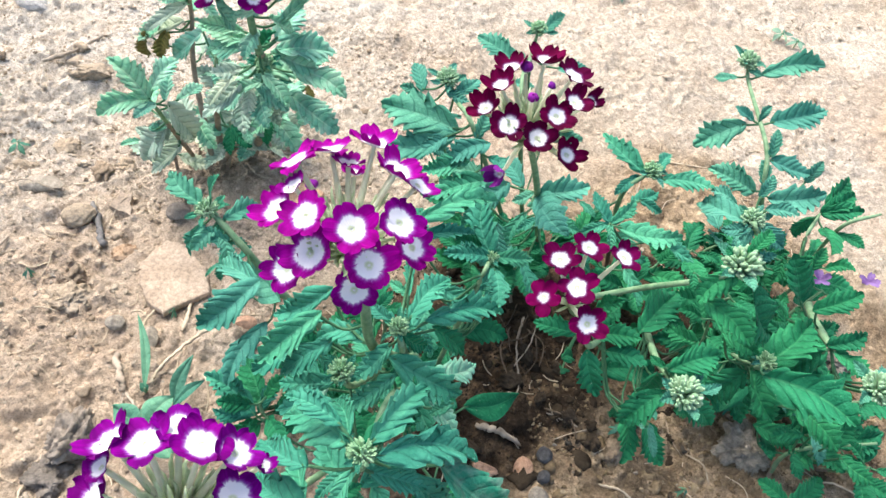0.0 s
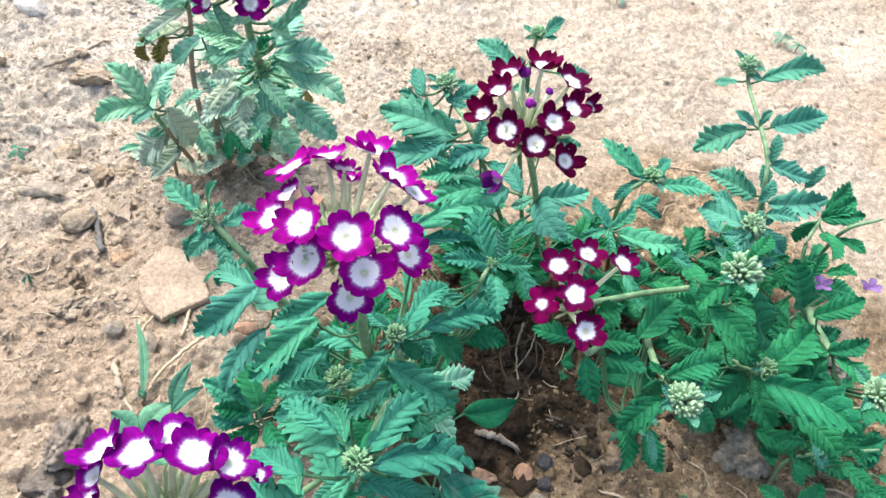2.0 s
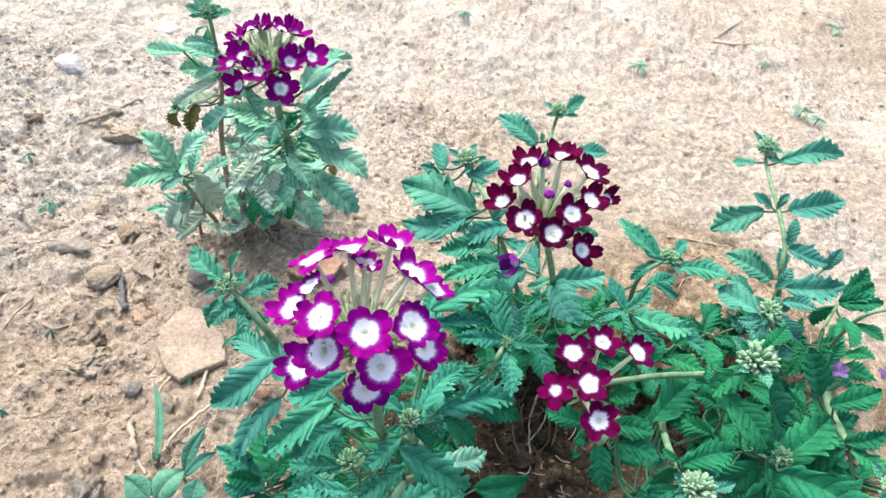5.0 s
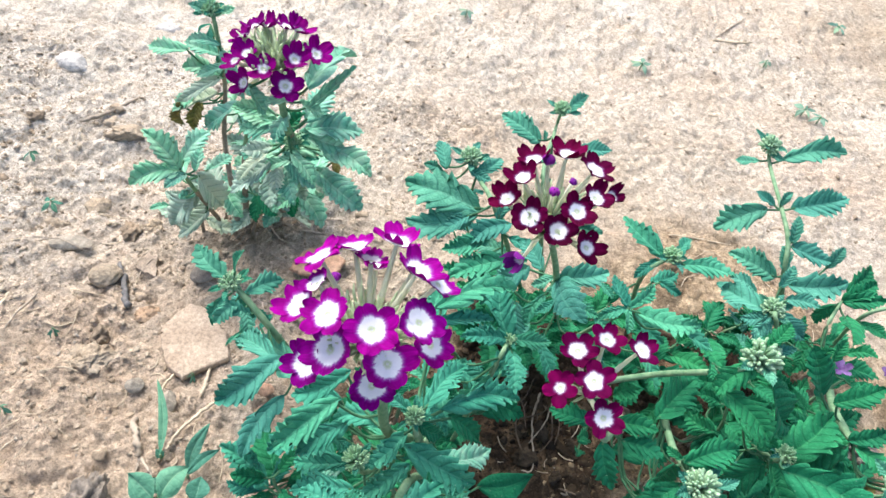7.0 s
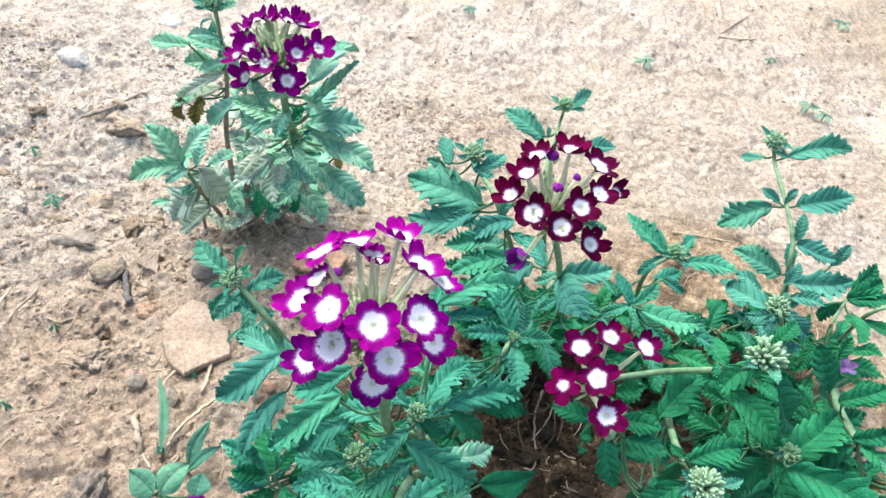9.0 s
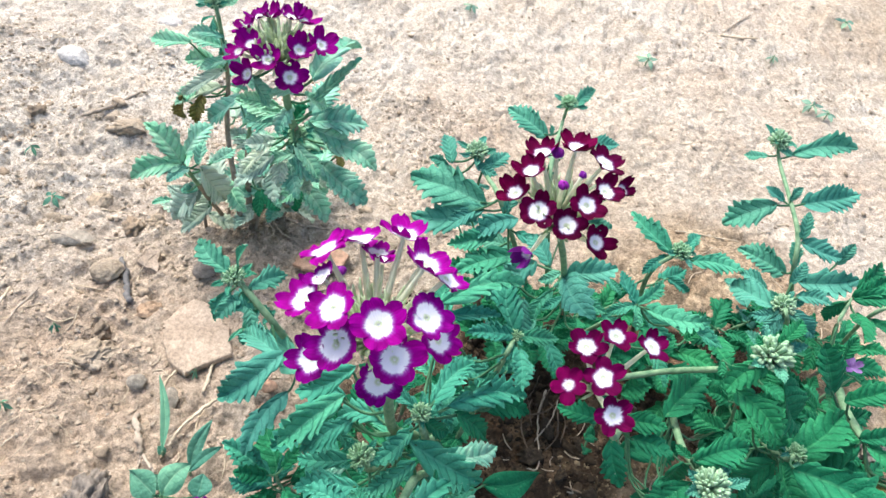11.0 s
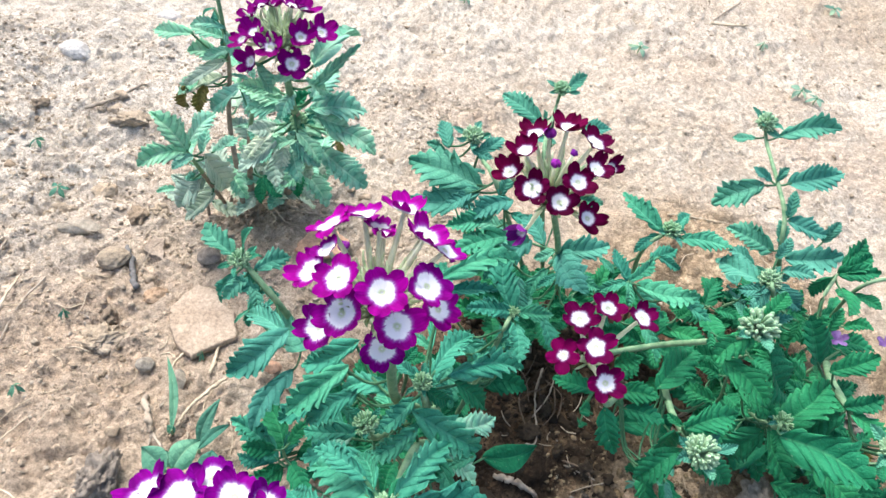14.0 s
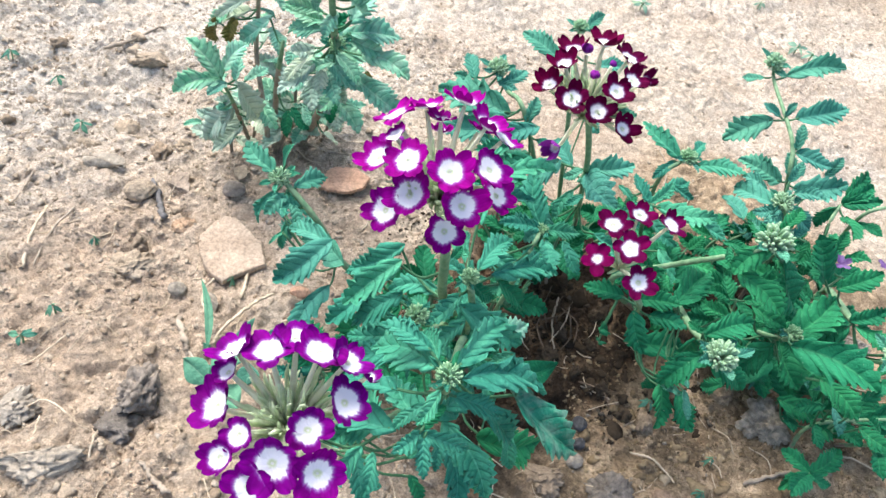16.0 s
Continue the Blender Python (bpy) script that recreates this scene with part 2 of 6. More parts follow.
SOIL = soil_material()
LEAF = {
    "g": leaf_material("verbena_leaf", (0.007047, 0.1164, 0.04683), (0.02494, 0.2214, 0.09432), (0.04337, 0.2544, 0.1085)),
    # h, v and u: lighter copies of g, with haze put into their colour
    "h": leaf_material("hazed_downy_leaf", (0.02532, 0.1925, 0.1168), (0.0717, 0.3223, 0.2035), (0.1012, 0.3659, 0.2423)),
    "v": leaf_material("hazed_verbena_leaf", (0.04013, 0.2012, 0.1354), (0.09709, 0.324, 0.2282), (0.1267, 0.3621, 0.2625)),
    "y": leaf_material("young_leaf", (0.008131, 0.1346, 0.05539), (0.02323, 0.2138, 0.09494), (0.0755, 0.3168, 0.1425)),
    "u": leaf_material("hazy_leaf", (0.1078, 0.357, 0.2222), (0.2299, 0.5183, 0.3513), (0.3635, 0.6093, 0.4277), 0.25, (0.46, 0.483, 0.3809)),
    "d": leaf_material("dusty_leaf", (0.2523, 0.3811, 0.2765), (0.4375, 0.5358, 0.3983), (0.4038, 0.4525, 0.3428), 0.45, (0.42, 0.47, 0.38)),
    "b": leaf_material("withered_leaf", (0.09, 0.1, 0.0184), (0.2, 0.17, 0.046), (0.24, 0.2, 0.0736), 0.3, (0.12, 0.06, 0.0276)),
    "w": leaf_material("torn_leaf", (0.013, 0.15, 0.0874), (0.04, 0.25, 0.1518), (0.12, 0.38, 0.23), 0.22, (0.5, 0.5, 0.4048)),
    "s": leaf_material("smooth_leaf", (0.008, 0.13, 0.0552), (0.02, 0.2, 0.0828), (0.06, 0.32, 0.138), veins=5.0, relief=0.35),
    # paler copy of p, for sprouts beyond y = 0.25
    "f": leaf_material("far_pale_leaf", (0.15, 0.2856, 0.192), (0.225, 0.3536, 0.246), (0.255, 0.3536, 0.252), veins=5.0, relief=0.35),
    "p": leaf_material("pale_leaf", (0.06075, 0.2016, 0.129), (0.1114, 0.2784, 0.1806), (0.2025, 0.3648, 0.2409), veins=5.0, relief=0.35),
}
STEM = plain_material("hairy_stem", (0.095, 0.215, 0.105), (0.235, 0.36, 0.205), 260, 0.7, 0.1)
STALK = plain_material("leaf_stalk", (0.035, 0.13, 0.06), (0.08, 0.21, 0.10), 260, 0.7, 0.1)
WOODY = plain_material("woody_stem", (0.17, 0.135, 0.095), (0.33, 0.275, 0.205), 220, 0.9)
CALYX = plain_material("calyx", (0.46, 0.58, 0.35), (0.76, 0.82, 0.62), 300, 0.7, 0.5)
BUD = plain_material("bud", (0.22, 0.41, 0.23), (0.46, 0.63, 0.41), 350, 0.7, 0.2)
YOUNG_BUD = plain_material("young_bud", (0.17, 0.38, 0.19), (0.40, 0.60, 0.36), 350, 0.7, 0.2)
TUBE = plain_material("petal_tube", (0.70, 0.72, 0.54), (0.84, 0.85, 0.70), 300, 0.6, 0.5)
PETAL = {
    "magenta": petal_material("magenta_petal", (0.26, 0.001, 0.235), (0.11, 0.0005, 0.095), 0.55),
    "purple": petal_material("purple_petal", (0.18, 0.001, 0.205), (0.066, 0.0005, 0.082), 0.55),
    "maroon": petal_material("maroon_petal", (0.105, 0.0003, 0.036), (0.036, 0.0002, 0.011), 0.44),
    "crimson": petal_material("crimson_petal", (0.150, 0.0004, 0.058), (0.064, 0.0003, 0.026), 0.42),
    "violet": petal_material("violet_petal", (0.23, 0.0005, 0.19), (0.085, 0.0003, 0.060), 0.34),
}
PETAL["blushed"] = petal_material("blushed_petal", (0.155, 0.0005, 0.066), (0.07, 0.0003, 0.03), 0.31)
FADED = petal_material("fading_petal", (0.26, 0.030, 0.32), (0.14, 0.012, 0.17), 0.30)
STRAW = plain_material("straw", (0.36, 0.285, 0.19), (0.58, 0.49, 0.36), 150, 0.85)
TWIG = plain_material("dry_twig", (0.20, 0.158, 0.112), (0.42, 0.352, 0.27), 160, 0.9)
# the dry twig's brown made darker, for rootlets in the painted hollow
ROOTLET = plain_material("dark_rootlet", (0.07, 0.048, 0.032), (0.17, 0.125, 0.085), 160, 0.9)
CHAR = plain_material("charred_wood", (0.05, 0.048, 0.047), (0.19, 0.18, 0.17), 180, 0.85)
STONE = {
    "slab": stone_material("pink_stone", (0.28, 0.215, 0.155), (0.46, 0.372, 0.285), 150),
    "tan": stone_material("tan_stone", (0.30, 0.235, 0.16), (0.46, 0.38, 0.28)),
    "grey": stone_material("grey_stone", (0.25, 0.215, 0.168), (0.43, 0.385, 0.31)),
    "dark": stone_material("dark_stone", (0.0456, 0.0456, 0.0494), (0.1292, 0.1292, 0.1292)),
    "white": stone_material("white_stone", (0.4712, 0.4408, 0.3952), (0.5928, 0.57, 0.532)),
    "red": stone_material("terracotta", (0.38, 0.225, 0.145), (0.54, 0.355, 0.245)),
    "clay": stone_material("orange_clay", (0.30, 0.20, 0.125), (0.44, 0.325, 0.22)),
    "soil": stone_material("dark_clod", (0.20, 0.15, 0.10), (0.37, 0.29, 0.205)),
    # darkest of the clods, matched to the painted dark hollow round them
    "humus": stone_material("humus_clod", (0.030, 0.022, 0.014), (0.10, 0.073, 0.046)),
    "bark": stone_material("bark_lump", (0.13, 0.11, 0.088), (0.31, 0.27, 0.225)),
}

# ---- ground ----


def lattice(ix, iy, seed):
    h = (ix * 374761393 + iy * 668265263 + seed * 974634541) & 0x7FFFFFFF
    h = ((h ^ (h >> 13)) * 1274126177) & 0x7FFFFFFF
    return ((h ^ (h >> 16)) & 0xFFFF) / 65535.0


def vnoise(x, y, seed):
    x, y = np.asarray(x, float), np.asarray(y, float)
    ix, iy = np.floor(x).astype(np.int64), np.floor(y).astype(np.int64)
    fx, fy = x - ix, y - iy
    fx, fy = fx * fx * (3 - 2 * fx), fy * fy * (3 - 2 * fy)
    a, b = lattice(ix, iy, seed), lattice(ix + 1, iy, seed)
    c, d = lattice(ix, iy + 1, seed), lattice(ix + 1, iy + 1, seed)
    return (a + (b - a) * fx) * (1 - fy) + (c + (d - c) * fx) * fy - 0.5


def fbm(x, y, scale, octaves, seed, gain=0.55):
    total, amp = 0.0, 1.0
    for i in range(octaves):
        # each octave is turned, so that no grid shows
        cx, sx = math.cos(0.9 * i + seed), math.sin(0.9 * i + seed)
        total = total + amp * vnoise((x * cx - y * sx) * scale, (x * sx + y * cx) * scale, seed + i)
        scale, amp = scale * 2.03, amp * gain
    return total


def chunks(x, y, scale, seed, tilt=0.7):
    """Broken crust: plates with a height and a lean of their own, in -1..1, and how near the gap to the next plate is."""
    u, v = x * scale, y * scale
    ix, iy = np.floor(u).astype(np.int64), np.floor(v).astype(np.int64)
    best = np.full(u.shape, 9.0)
    second = np.full(u.shape, 9.0)
    tall = np.zeros(u.shape)
    for dx in (-1, 0, 1):
        for dy in (-1, 0, 1):
            cx, cy = ix + dx, iy + dy
            px, py = u - cx - lattice(cx, cy, seed), v - cy - lattice(cx, cy, seed + 1)
            d = np.hypot(px, py)
            h = 2 * lattice(cx, cy, seed + 2) - 1
            h = h + tilt * (px * (2 * lattice(cx, cy, seed + 3) - 1) + py * (2 * lattice(cx, cy, seed + 4) - 1))
            closer = d < best
            second = np.where(closer, best, np.minimum(second, d))
            tall = np.where(closer, h, tall)
            best = np.minimum(best, d)
    return tall, second - best


def rubble(x, y):
    """Flakes and crumbs of three sizes, with calm sandy stretches between."""
    wx, wy = x + 0.008 * fbm(x, y, 55, 3, 71), y + 0.008 * fbm(x, y, 55, 3, 77)
    much = np.clip(0.55 + 1.6 * fbm(x, y, 13, 3, 83), 0.08, 1.0)
    z = 0.0
    for scale, tall, seed in ((48, 0.0026, 91), (125, 0.0020, 101), (290, 0.0011, 111)):
        h, gap = chunks(wx, wy, scale, seed)
        z = z + tall * h * np.clip(gap * 5, 0, 1) - 0.15 * tall * np.exp(-(gap * 9) ** 2)
    return much * z


def hollow(x, y, cx, cy, r):
    return np.exp(-((x - cx) ** 2 + (y - cy) ** 2) / (r * r))


def height(x, y):
    x, y = np.asarray(x, float), np.asarray(y, float)
    near = np.exp(-np.maximum(np.hypot(x, y - 0.1) - 0.6, 0) ** 2 / 0.8)
    rough = np.clip(0.55 - 1.3 * x - 0.9 * y, 0.34 + 0.3 * np.clip((y - 0.15) / 0.3, 0, 1), 1.0)
    lumps = fbm(x, y, 26, 5, 3)
    # the crust breaks in small ledges
    t = lumps * 7
    ledge = (np.floor(t) + np.clip((t - np.floor(t) - 0.72) / 0.28, 0, 1)) / 7
    lumps = 0.4 * lumps + 0.6 * ledge
    t = fbm(x, y, 75, 4, 61, 0.6) * 5
    flake = (np.floor(t) + np.clip((t - np.floor(t) - 0.75) / 0.25, 0, 1)) / 5
    ridge = 0.5 - np.abs(fbm(x, y, 15, 4, 11))
    crumb = np.maximum(fbm(x, y, 60, 4, 31), 0)
    z = 0.007 * fbm(x, y, 5, 3, 7) + rough * (0.011 * lumps + 0.007 * (ridge - 0.35) + 0.004 * crumb + 0.0060 * flake) + (0.5 + 0.5 * rough) * 0.0016 * fbm(x, y, 150, 4, 23, 0.62)
    z = z + (0.55 + 0.45 * rough) * rubble(x, y)
    z = z - 0.012 * hollow(x, y, 0.13, -0.05, 0.09) - 0.005 * hollow(x, y, 0.02, -0.02, 0.06)
    z = z + 0.006 * hollow(x, y, -0.12, 0.14, 0.06)
    for cx, cy, r in FLAT:
        z = z * (1 - hollow(x, y, cx, cy, r))
    return z * near


FLAT = [(-0.118, 0.018, 0.030), (-0.024, 0.040, 0.022)]


def ground_at(x, y):
    return float(height(x, y))


def axis(lo, hi, step, reach):
    inner = np.arange(lo, hi + step / 2, step)
    grow, d = [], step
    while not grow or grow[-1] < reach:
        d *= 1.02 if d < 0.006 else 1.25
        grow.append((grow[-1] if grow else 0) + d)
    grow = np.array(grow)
    return np.concatenate([lo - grow[::-1], inner, hi + grow])


def build_ground():
    xs, ys = axis(-0.34, 0.34, 0.0013, 400), axis(-0.22, 0.34, 0.0013, 400)
    gx, gy = np.meshgrid(xs, ys)
    gz = height(gx, gy)
    w, h = len(xs), len(ys)
    co = np.stack([gx.ravel(), gy.ravel(), gz.ravel()], 1)
    i = (np.arange(h - 1)[:, None] * w + np.arange(w - 1)[None]).ravel()
    faces = np.stack([i, i + 1, i + w + 1, i + w], 1)
    me = bpy.data.meshes.new("ground")
    me.vertices.add(len(co))
    me.vertices.foreach_set("co", co.ravel())
    me.loops.add(faces.size)
    me.loops.foreach_set("vertex_index", faces.ravel())
    me.polygons.add(len(faces))
    me.polygons.foreach_set("loop_start", np.arange(len(faces)) * 4)
    me.update(calc_edges=True)
    me.polygons.foreach_set("use_smooth", np.ones(len(faces), bool))
    x, y = gx.ravel(), gy.ravel()
    # moist spots; below the plants the mask also darkens soil for their shade
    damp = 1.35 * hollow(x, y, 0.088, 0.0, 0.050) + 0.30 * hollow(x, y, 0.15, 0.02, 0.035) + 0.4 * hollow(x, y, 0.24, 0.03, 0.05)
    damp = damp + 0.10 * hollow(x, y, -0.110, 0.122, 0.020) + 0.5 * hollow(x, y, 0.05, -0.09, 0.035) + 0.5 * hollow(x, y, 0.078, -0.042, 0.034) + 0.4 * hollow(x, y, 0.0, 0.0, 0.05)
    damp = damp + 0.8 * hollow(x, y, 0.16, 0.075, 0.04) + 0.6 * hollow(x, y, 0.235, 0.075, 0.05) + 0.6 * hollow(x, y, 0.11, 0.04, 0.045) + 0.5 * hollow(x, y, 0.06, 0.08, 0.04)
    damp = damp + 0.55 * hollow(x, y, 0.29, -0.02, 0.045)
    brown = 1.0 * hollow(x, y, 0.15, -0.08, 0.12) + 0.9 * hollow(x, y, 0.28, -0.03, 0.12) + 0.8 * hollow(x, y, 0.02, -0.02, 0.07)
    # these hollows colour in the shade that the canopy leaves on the ground
    brown = brown + 1.0 * hollow(x, y, 0.20, 0.05, 0.09) + 0.9 * hollow(x, y, 0.11, 0.05, 0.06) + 0.8 * hollow(x, y, 0.29, 0.05, 0.06) + 0.9 * hollow(x, y, 0.224, 0.150, 0.06)
    at = me.attributes.new("brown", "FLOAT", "POINT")
    at.data.foreach_set("value", brown.astype(np.float32))
    tan = 1.1 * hollow(x, y, -0.19, -0.03, 0.14) + 0.8 * hollow(x, y, -0.10, 0.08, 0.12) + 0.6 * hollow(x, y, 0.13, 0.08, 0.12)
    tan = np.clip(tan + 0.6 * fbm(x, y, 14, 4, 41), 0, 1)
    # strongest at the far left, where the colour also carries washed-out haze
    pale = 1.6 * hollow(x, y, -0.34, 0.28, 0.24) + 0.8 * hollow(x, y, -0.10, 0.62, 0.35) + 0.3 * hollow(x, y, 0.40, 0.60, 0.3)
    pale = np.clip(pale + 0.75 * fbm(x, y, 6, 4, 47), 0, 1)
    at = me.attributes.new("pale", "FLOAT", "POINT")
    at.data.foreach_set("value", pale.astype(np.float32))
    at = me.attributes.new("tan", "FLOAT", "POINT")
    at.data.foreach_set("value", tan.astype(np.float32))
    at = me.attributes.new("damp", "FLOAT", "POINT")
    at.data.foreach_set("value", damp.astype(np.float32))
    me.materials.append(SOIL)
    return tagged(new("ground", me), "dry sandy soil with crumbs, damp brown patches and shade coloured in under plants", "ground", kind="structure")


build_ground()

# ---- builders ----
PLACE = {}


def link_mesh(name, verts, faces, materials, at, parent=None, label="", uvs=None, index=None, smooth=True):
    """One mesh object; verts are relative to at, which is a place in the world."""
    me = bpy.data.meshes.new(name)
    me.from_pydata([tuple(v) for v in verts], [], faces)
    for m in materials:
        me.materials.append(m)
    if index is not None:
        me.polygons.foreach_set("material_index", index)
    me.polygons.foreach_set("use_smooth", [smooth] * len(me.polygons))
    if uvs is not None:
        layer = me.uv_layers.new(name="UVMap")
        loops = np.zeros(len(me.loops), dtype=np.int32)
        me.loops.foreach_get("vertex_index", loops)
        layer.data.foreach_set("uv", np.asarray(uvs, float)[loops].ravel())
    me.update()
    ob = new(name, me)
    PLACE[ob.name] = Vector(at)
    if parent:
        ob.parent = parent
        ob.location = Vector(at) - PLACE[parent.name]
    else:
        ob.location = at
    if label:
        ob["label"] = label
    return ob


def spline(points, steps):
    """Points along a smooth curve through the given ones."""
    p = [Vector(q) for q in points]
    p = [p[0] * 2 - p[1]] + p + [p[-1] * 2 - p[-2]]
    out = []
    for a, b, c, d in zip(p, p[1:], p[2:], p[3:]):
        for i in range(steps):
            t = i / steps
            out.append(0.5 * (2 * b + (c - a) * t + (2 * a - 5 * b + 4 * c - d) * t * t + (3 * b - a - 3 * c + d) * t ** 3))
    out.append(p[-2])
    return out


def tube(line, radii, sides=7, wobble=0.0, rng=random):
    """Vertices and faces of a closed tube along a line."""
    verts, faces = [], []
    side = Vector((0.31, 0.57, 0.76))
    for i, q in enumerate(line):
        way = (line[min(i + 1, len(line) - 1)] - line[max(i - 1, 0)]).normalized()
        a = way.cross(side)
        a = a.normalized() if a.length > 1e-4 else way.orthogonal().normalized()
        b = way.cross(a)
        for k in range(sides):
            g = 2 * math.pi * k / sides
            r = radii[i] * (1 + wobble * rng.uniform(-1, 1))
            verts.append(q + r * (math.cos(g) * a + math.sin(g) * b))
        if i:
            o = (i - 1) * sides
            for k in range(sides):
                faces.append((o + k, o + (k + 1) % sides, o + sides + (k + 1) % sides, o + sides + k))
    faces.append(tuple(range(sides - 1, -1, -1)))
    n = len(verts)
    faces.append(tuple(range(n - sides, n)))
    return verts, faces


STEMS = {}


def plant_root(xy, label, category="flower plant", name="verbena_plant"):
    at = Vector((*xy, ground_at(*xy)))
    ob = new(name)
    ob.empty_display_size = 0.02
    ob.location = at
    PLACE[ob.name] = at
    STEMS[ob.name] = []
    return tagged(ob, label, category, "verbena plants in the bed" if name == "verbena_plant" else "")


def stem(plant, points, r0, r1, material=None, woody=0.35):
    pts = [Vector(p) for p in points]
    pts[0].z = ground_at(pts[0].x, pts[0].y) - 0.004
    line = spline(pts, 7)
    n = len(line)
    radii = [0.86 * (r0 + (r1 - r0) * i / (n - 1)) / 1000 for i in range(n)]
    for i in range(1, 4):
        radii[-i] *= 0.55 + 0.12 * i
    rng = random.Random(n * 7 + int(pts[-1].x * 9999))
    verts, faces = tube(line, radii, 10, 0.03, rng)
    at = line[0]
    ob = link_mesh("stem", [v - at for v in verts], faces, [material or STEM, WOODY], at, plant)
    for f in ob.data.polygons:
        if f.center.z < woody * (line[-1].z - at.z) * (0.8 if plant.name != "verbena_plant" else 2.2):
            f.material_index = 1
    STEMS[plant.name] += line
    return ob


TEETH = 8
TOOTH = (0.0, 0.54, 0.88, 1.0, 0.68)


def blade_width(u, smooth):
    """The half width along a blade, 1 where it is widest."""
    if smooth:
        w = math.sin(math.pi * u ** 0.78) ** 0.85 if 0 < u < 1 else 0.0
    else:
        w = u ** 0.42 * max(0.0, 1 - u) ** 0.90 / 0.44
    return max(w, 0.08 if u < 0.1 else 0.0)


def leaf_shape(length, width, rng, smooth=False, cut=0.72):
    """A toothed leaf along +x with its face up (+z); the pads between the sunken veins stand proud, the teeth point forward."""
    per, teeth = (2, TEETH) if smooth else (5, TEETH - rng.choice((0, 1, 1, 2)))
    rows = per * teeth + 1
    side = [-1, -0.82, -0.55, -0.26, -0.05, 0.05, 0.26, 0.55, 0.82, 1]
    cols = len(side)
    verts, uvs, faces = [], [], []
    droop, fold, twist = rng.uniform(0.10, 0.36), rng.uniform(0.12, 0.42), rng.uniform(-0.35, 0.35)
    bend = rng.uniform(-0.12, 0.12)
    wave = rng.uniform(0, 6.28)
    uneven = [rng.uniform(0.84, 1.10) for _ in range(2 * teeth + 2)]
    # the teeth differ in length, and those of the two sides stand in alternation
    spans = [[rng.uniform(0.72, 1.3) for _ in range(teeth)] for _ in range(2)]
    spans[1][0] *= 0.6
    marks = [[sum(one[:k]) / sum(one) for k in range(teeth + 1)] for one in spans]
    pads = [rng.uniform(0.5, 1.3) for _ in range(2 * teeth + 2)]
    rough = [rng.uniform(-1, 1) for _ in range(rows * cols)]
    for i in range(rows):
        p = (i % per) / per
        ways = [one[i // per] + (one[i // per + 1] - one[i // per]) * p if i < rows - 1 else 1.0 for one in marks]
        for v in side:
            edge = abs(v)
            u = i / (rows - 1) if smooth else ways[v > 0] * min(1.0, 3 * edge) + 0.5 * (ways[0] + ways[1]) * max(0.0, 1 - 3 * edge)
            base = blade_width(u, smooth)
            k = 1.0
            reach = 0.0
            if not smooth:
                one = uneven[min(i // per, teeth - 1) + (teeth if v > 0 else 0)]
                rise = TOOTH[i % per] if i < rows - 1 else 0.0
                if edge > 0.8:
                    k = cut + (1.04 * one - cut) * rise
                    k = k if edge == 1 else 1 - (1 - k) * 0.35
                reach = 0.03 * rise * edge ** 3
            hw = width / 2 * base * k
            y = v * hw
            x = length * (u + ((0.03 if smooth else 0.31) * edge ** 1.15 + reach) * (1 - u) ** 0.75 * min(1.0, u / 0.14))
            y += bend * length * math.sin(math.pi * u)
            z = -droop * length * u * u + fold * edge * hw - 0.10 * width * edge ** 4 * base
            z += 0.09 * width * math.sin(wave + 6.0 * u + 2.0 * v) * edge
            if not smooth:
                pad = pads[min(i // per, teeth - 1) + (teeth if v > 0 else 0)]
                z += 0.0030 * pad * length * math.sin(math.pi * p) ** 0.7 * min(1.0, 3.0 * edge) * (1 - 0.35 * edge) * (1 - 0.6 * u)
                z += 0.0045 * length * rough[len(verts)] * min(1.0, 4 * edge) * (1 - u)
            if edge < 0.1:
                z -= width * 0.05
            a = twist * u
            y, z = y * math.cos(a) - z * math.sin(a) * 0.3, z + y * math.sin(a)
            verts.append(Vector((x, y, z)))
            uvs.append((i / (per * TEETH), (v + 1) / 2))
    for i in range(rows - 1):
        for k in range(cols - 1):
            o = i * cols + k
            faces.append((o, o + cols, o + cols + 1, o + 1))
    # the tip comes back to the line between the leaf's two ends
    drop = verts[-5].z
    for v in verts:
        v.z -= drop * v.x / length
    return verts, faces, uvs


LEAVES = {}
WIDER, SLIM = {"h": 1.12, "u": 1.22, "d": 1.22}, {"h": 0.435, "u": 0.54, "d": 0.56}


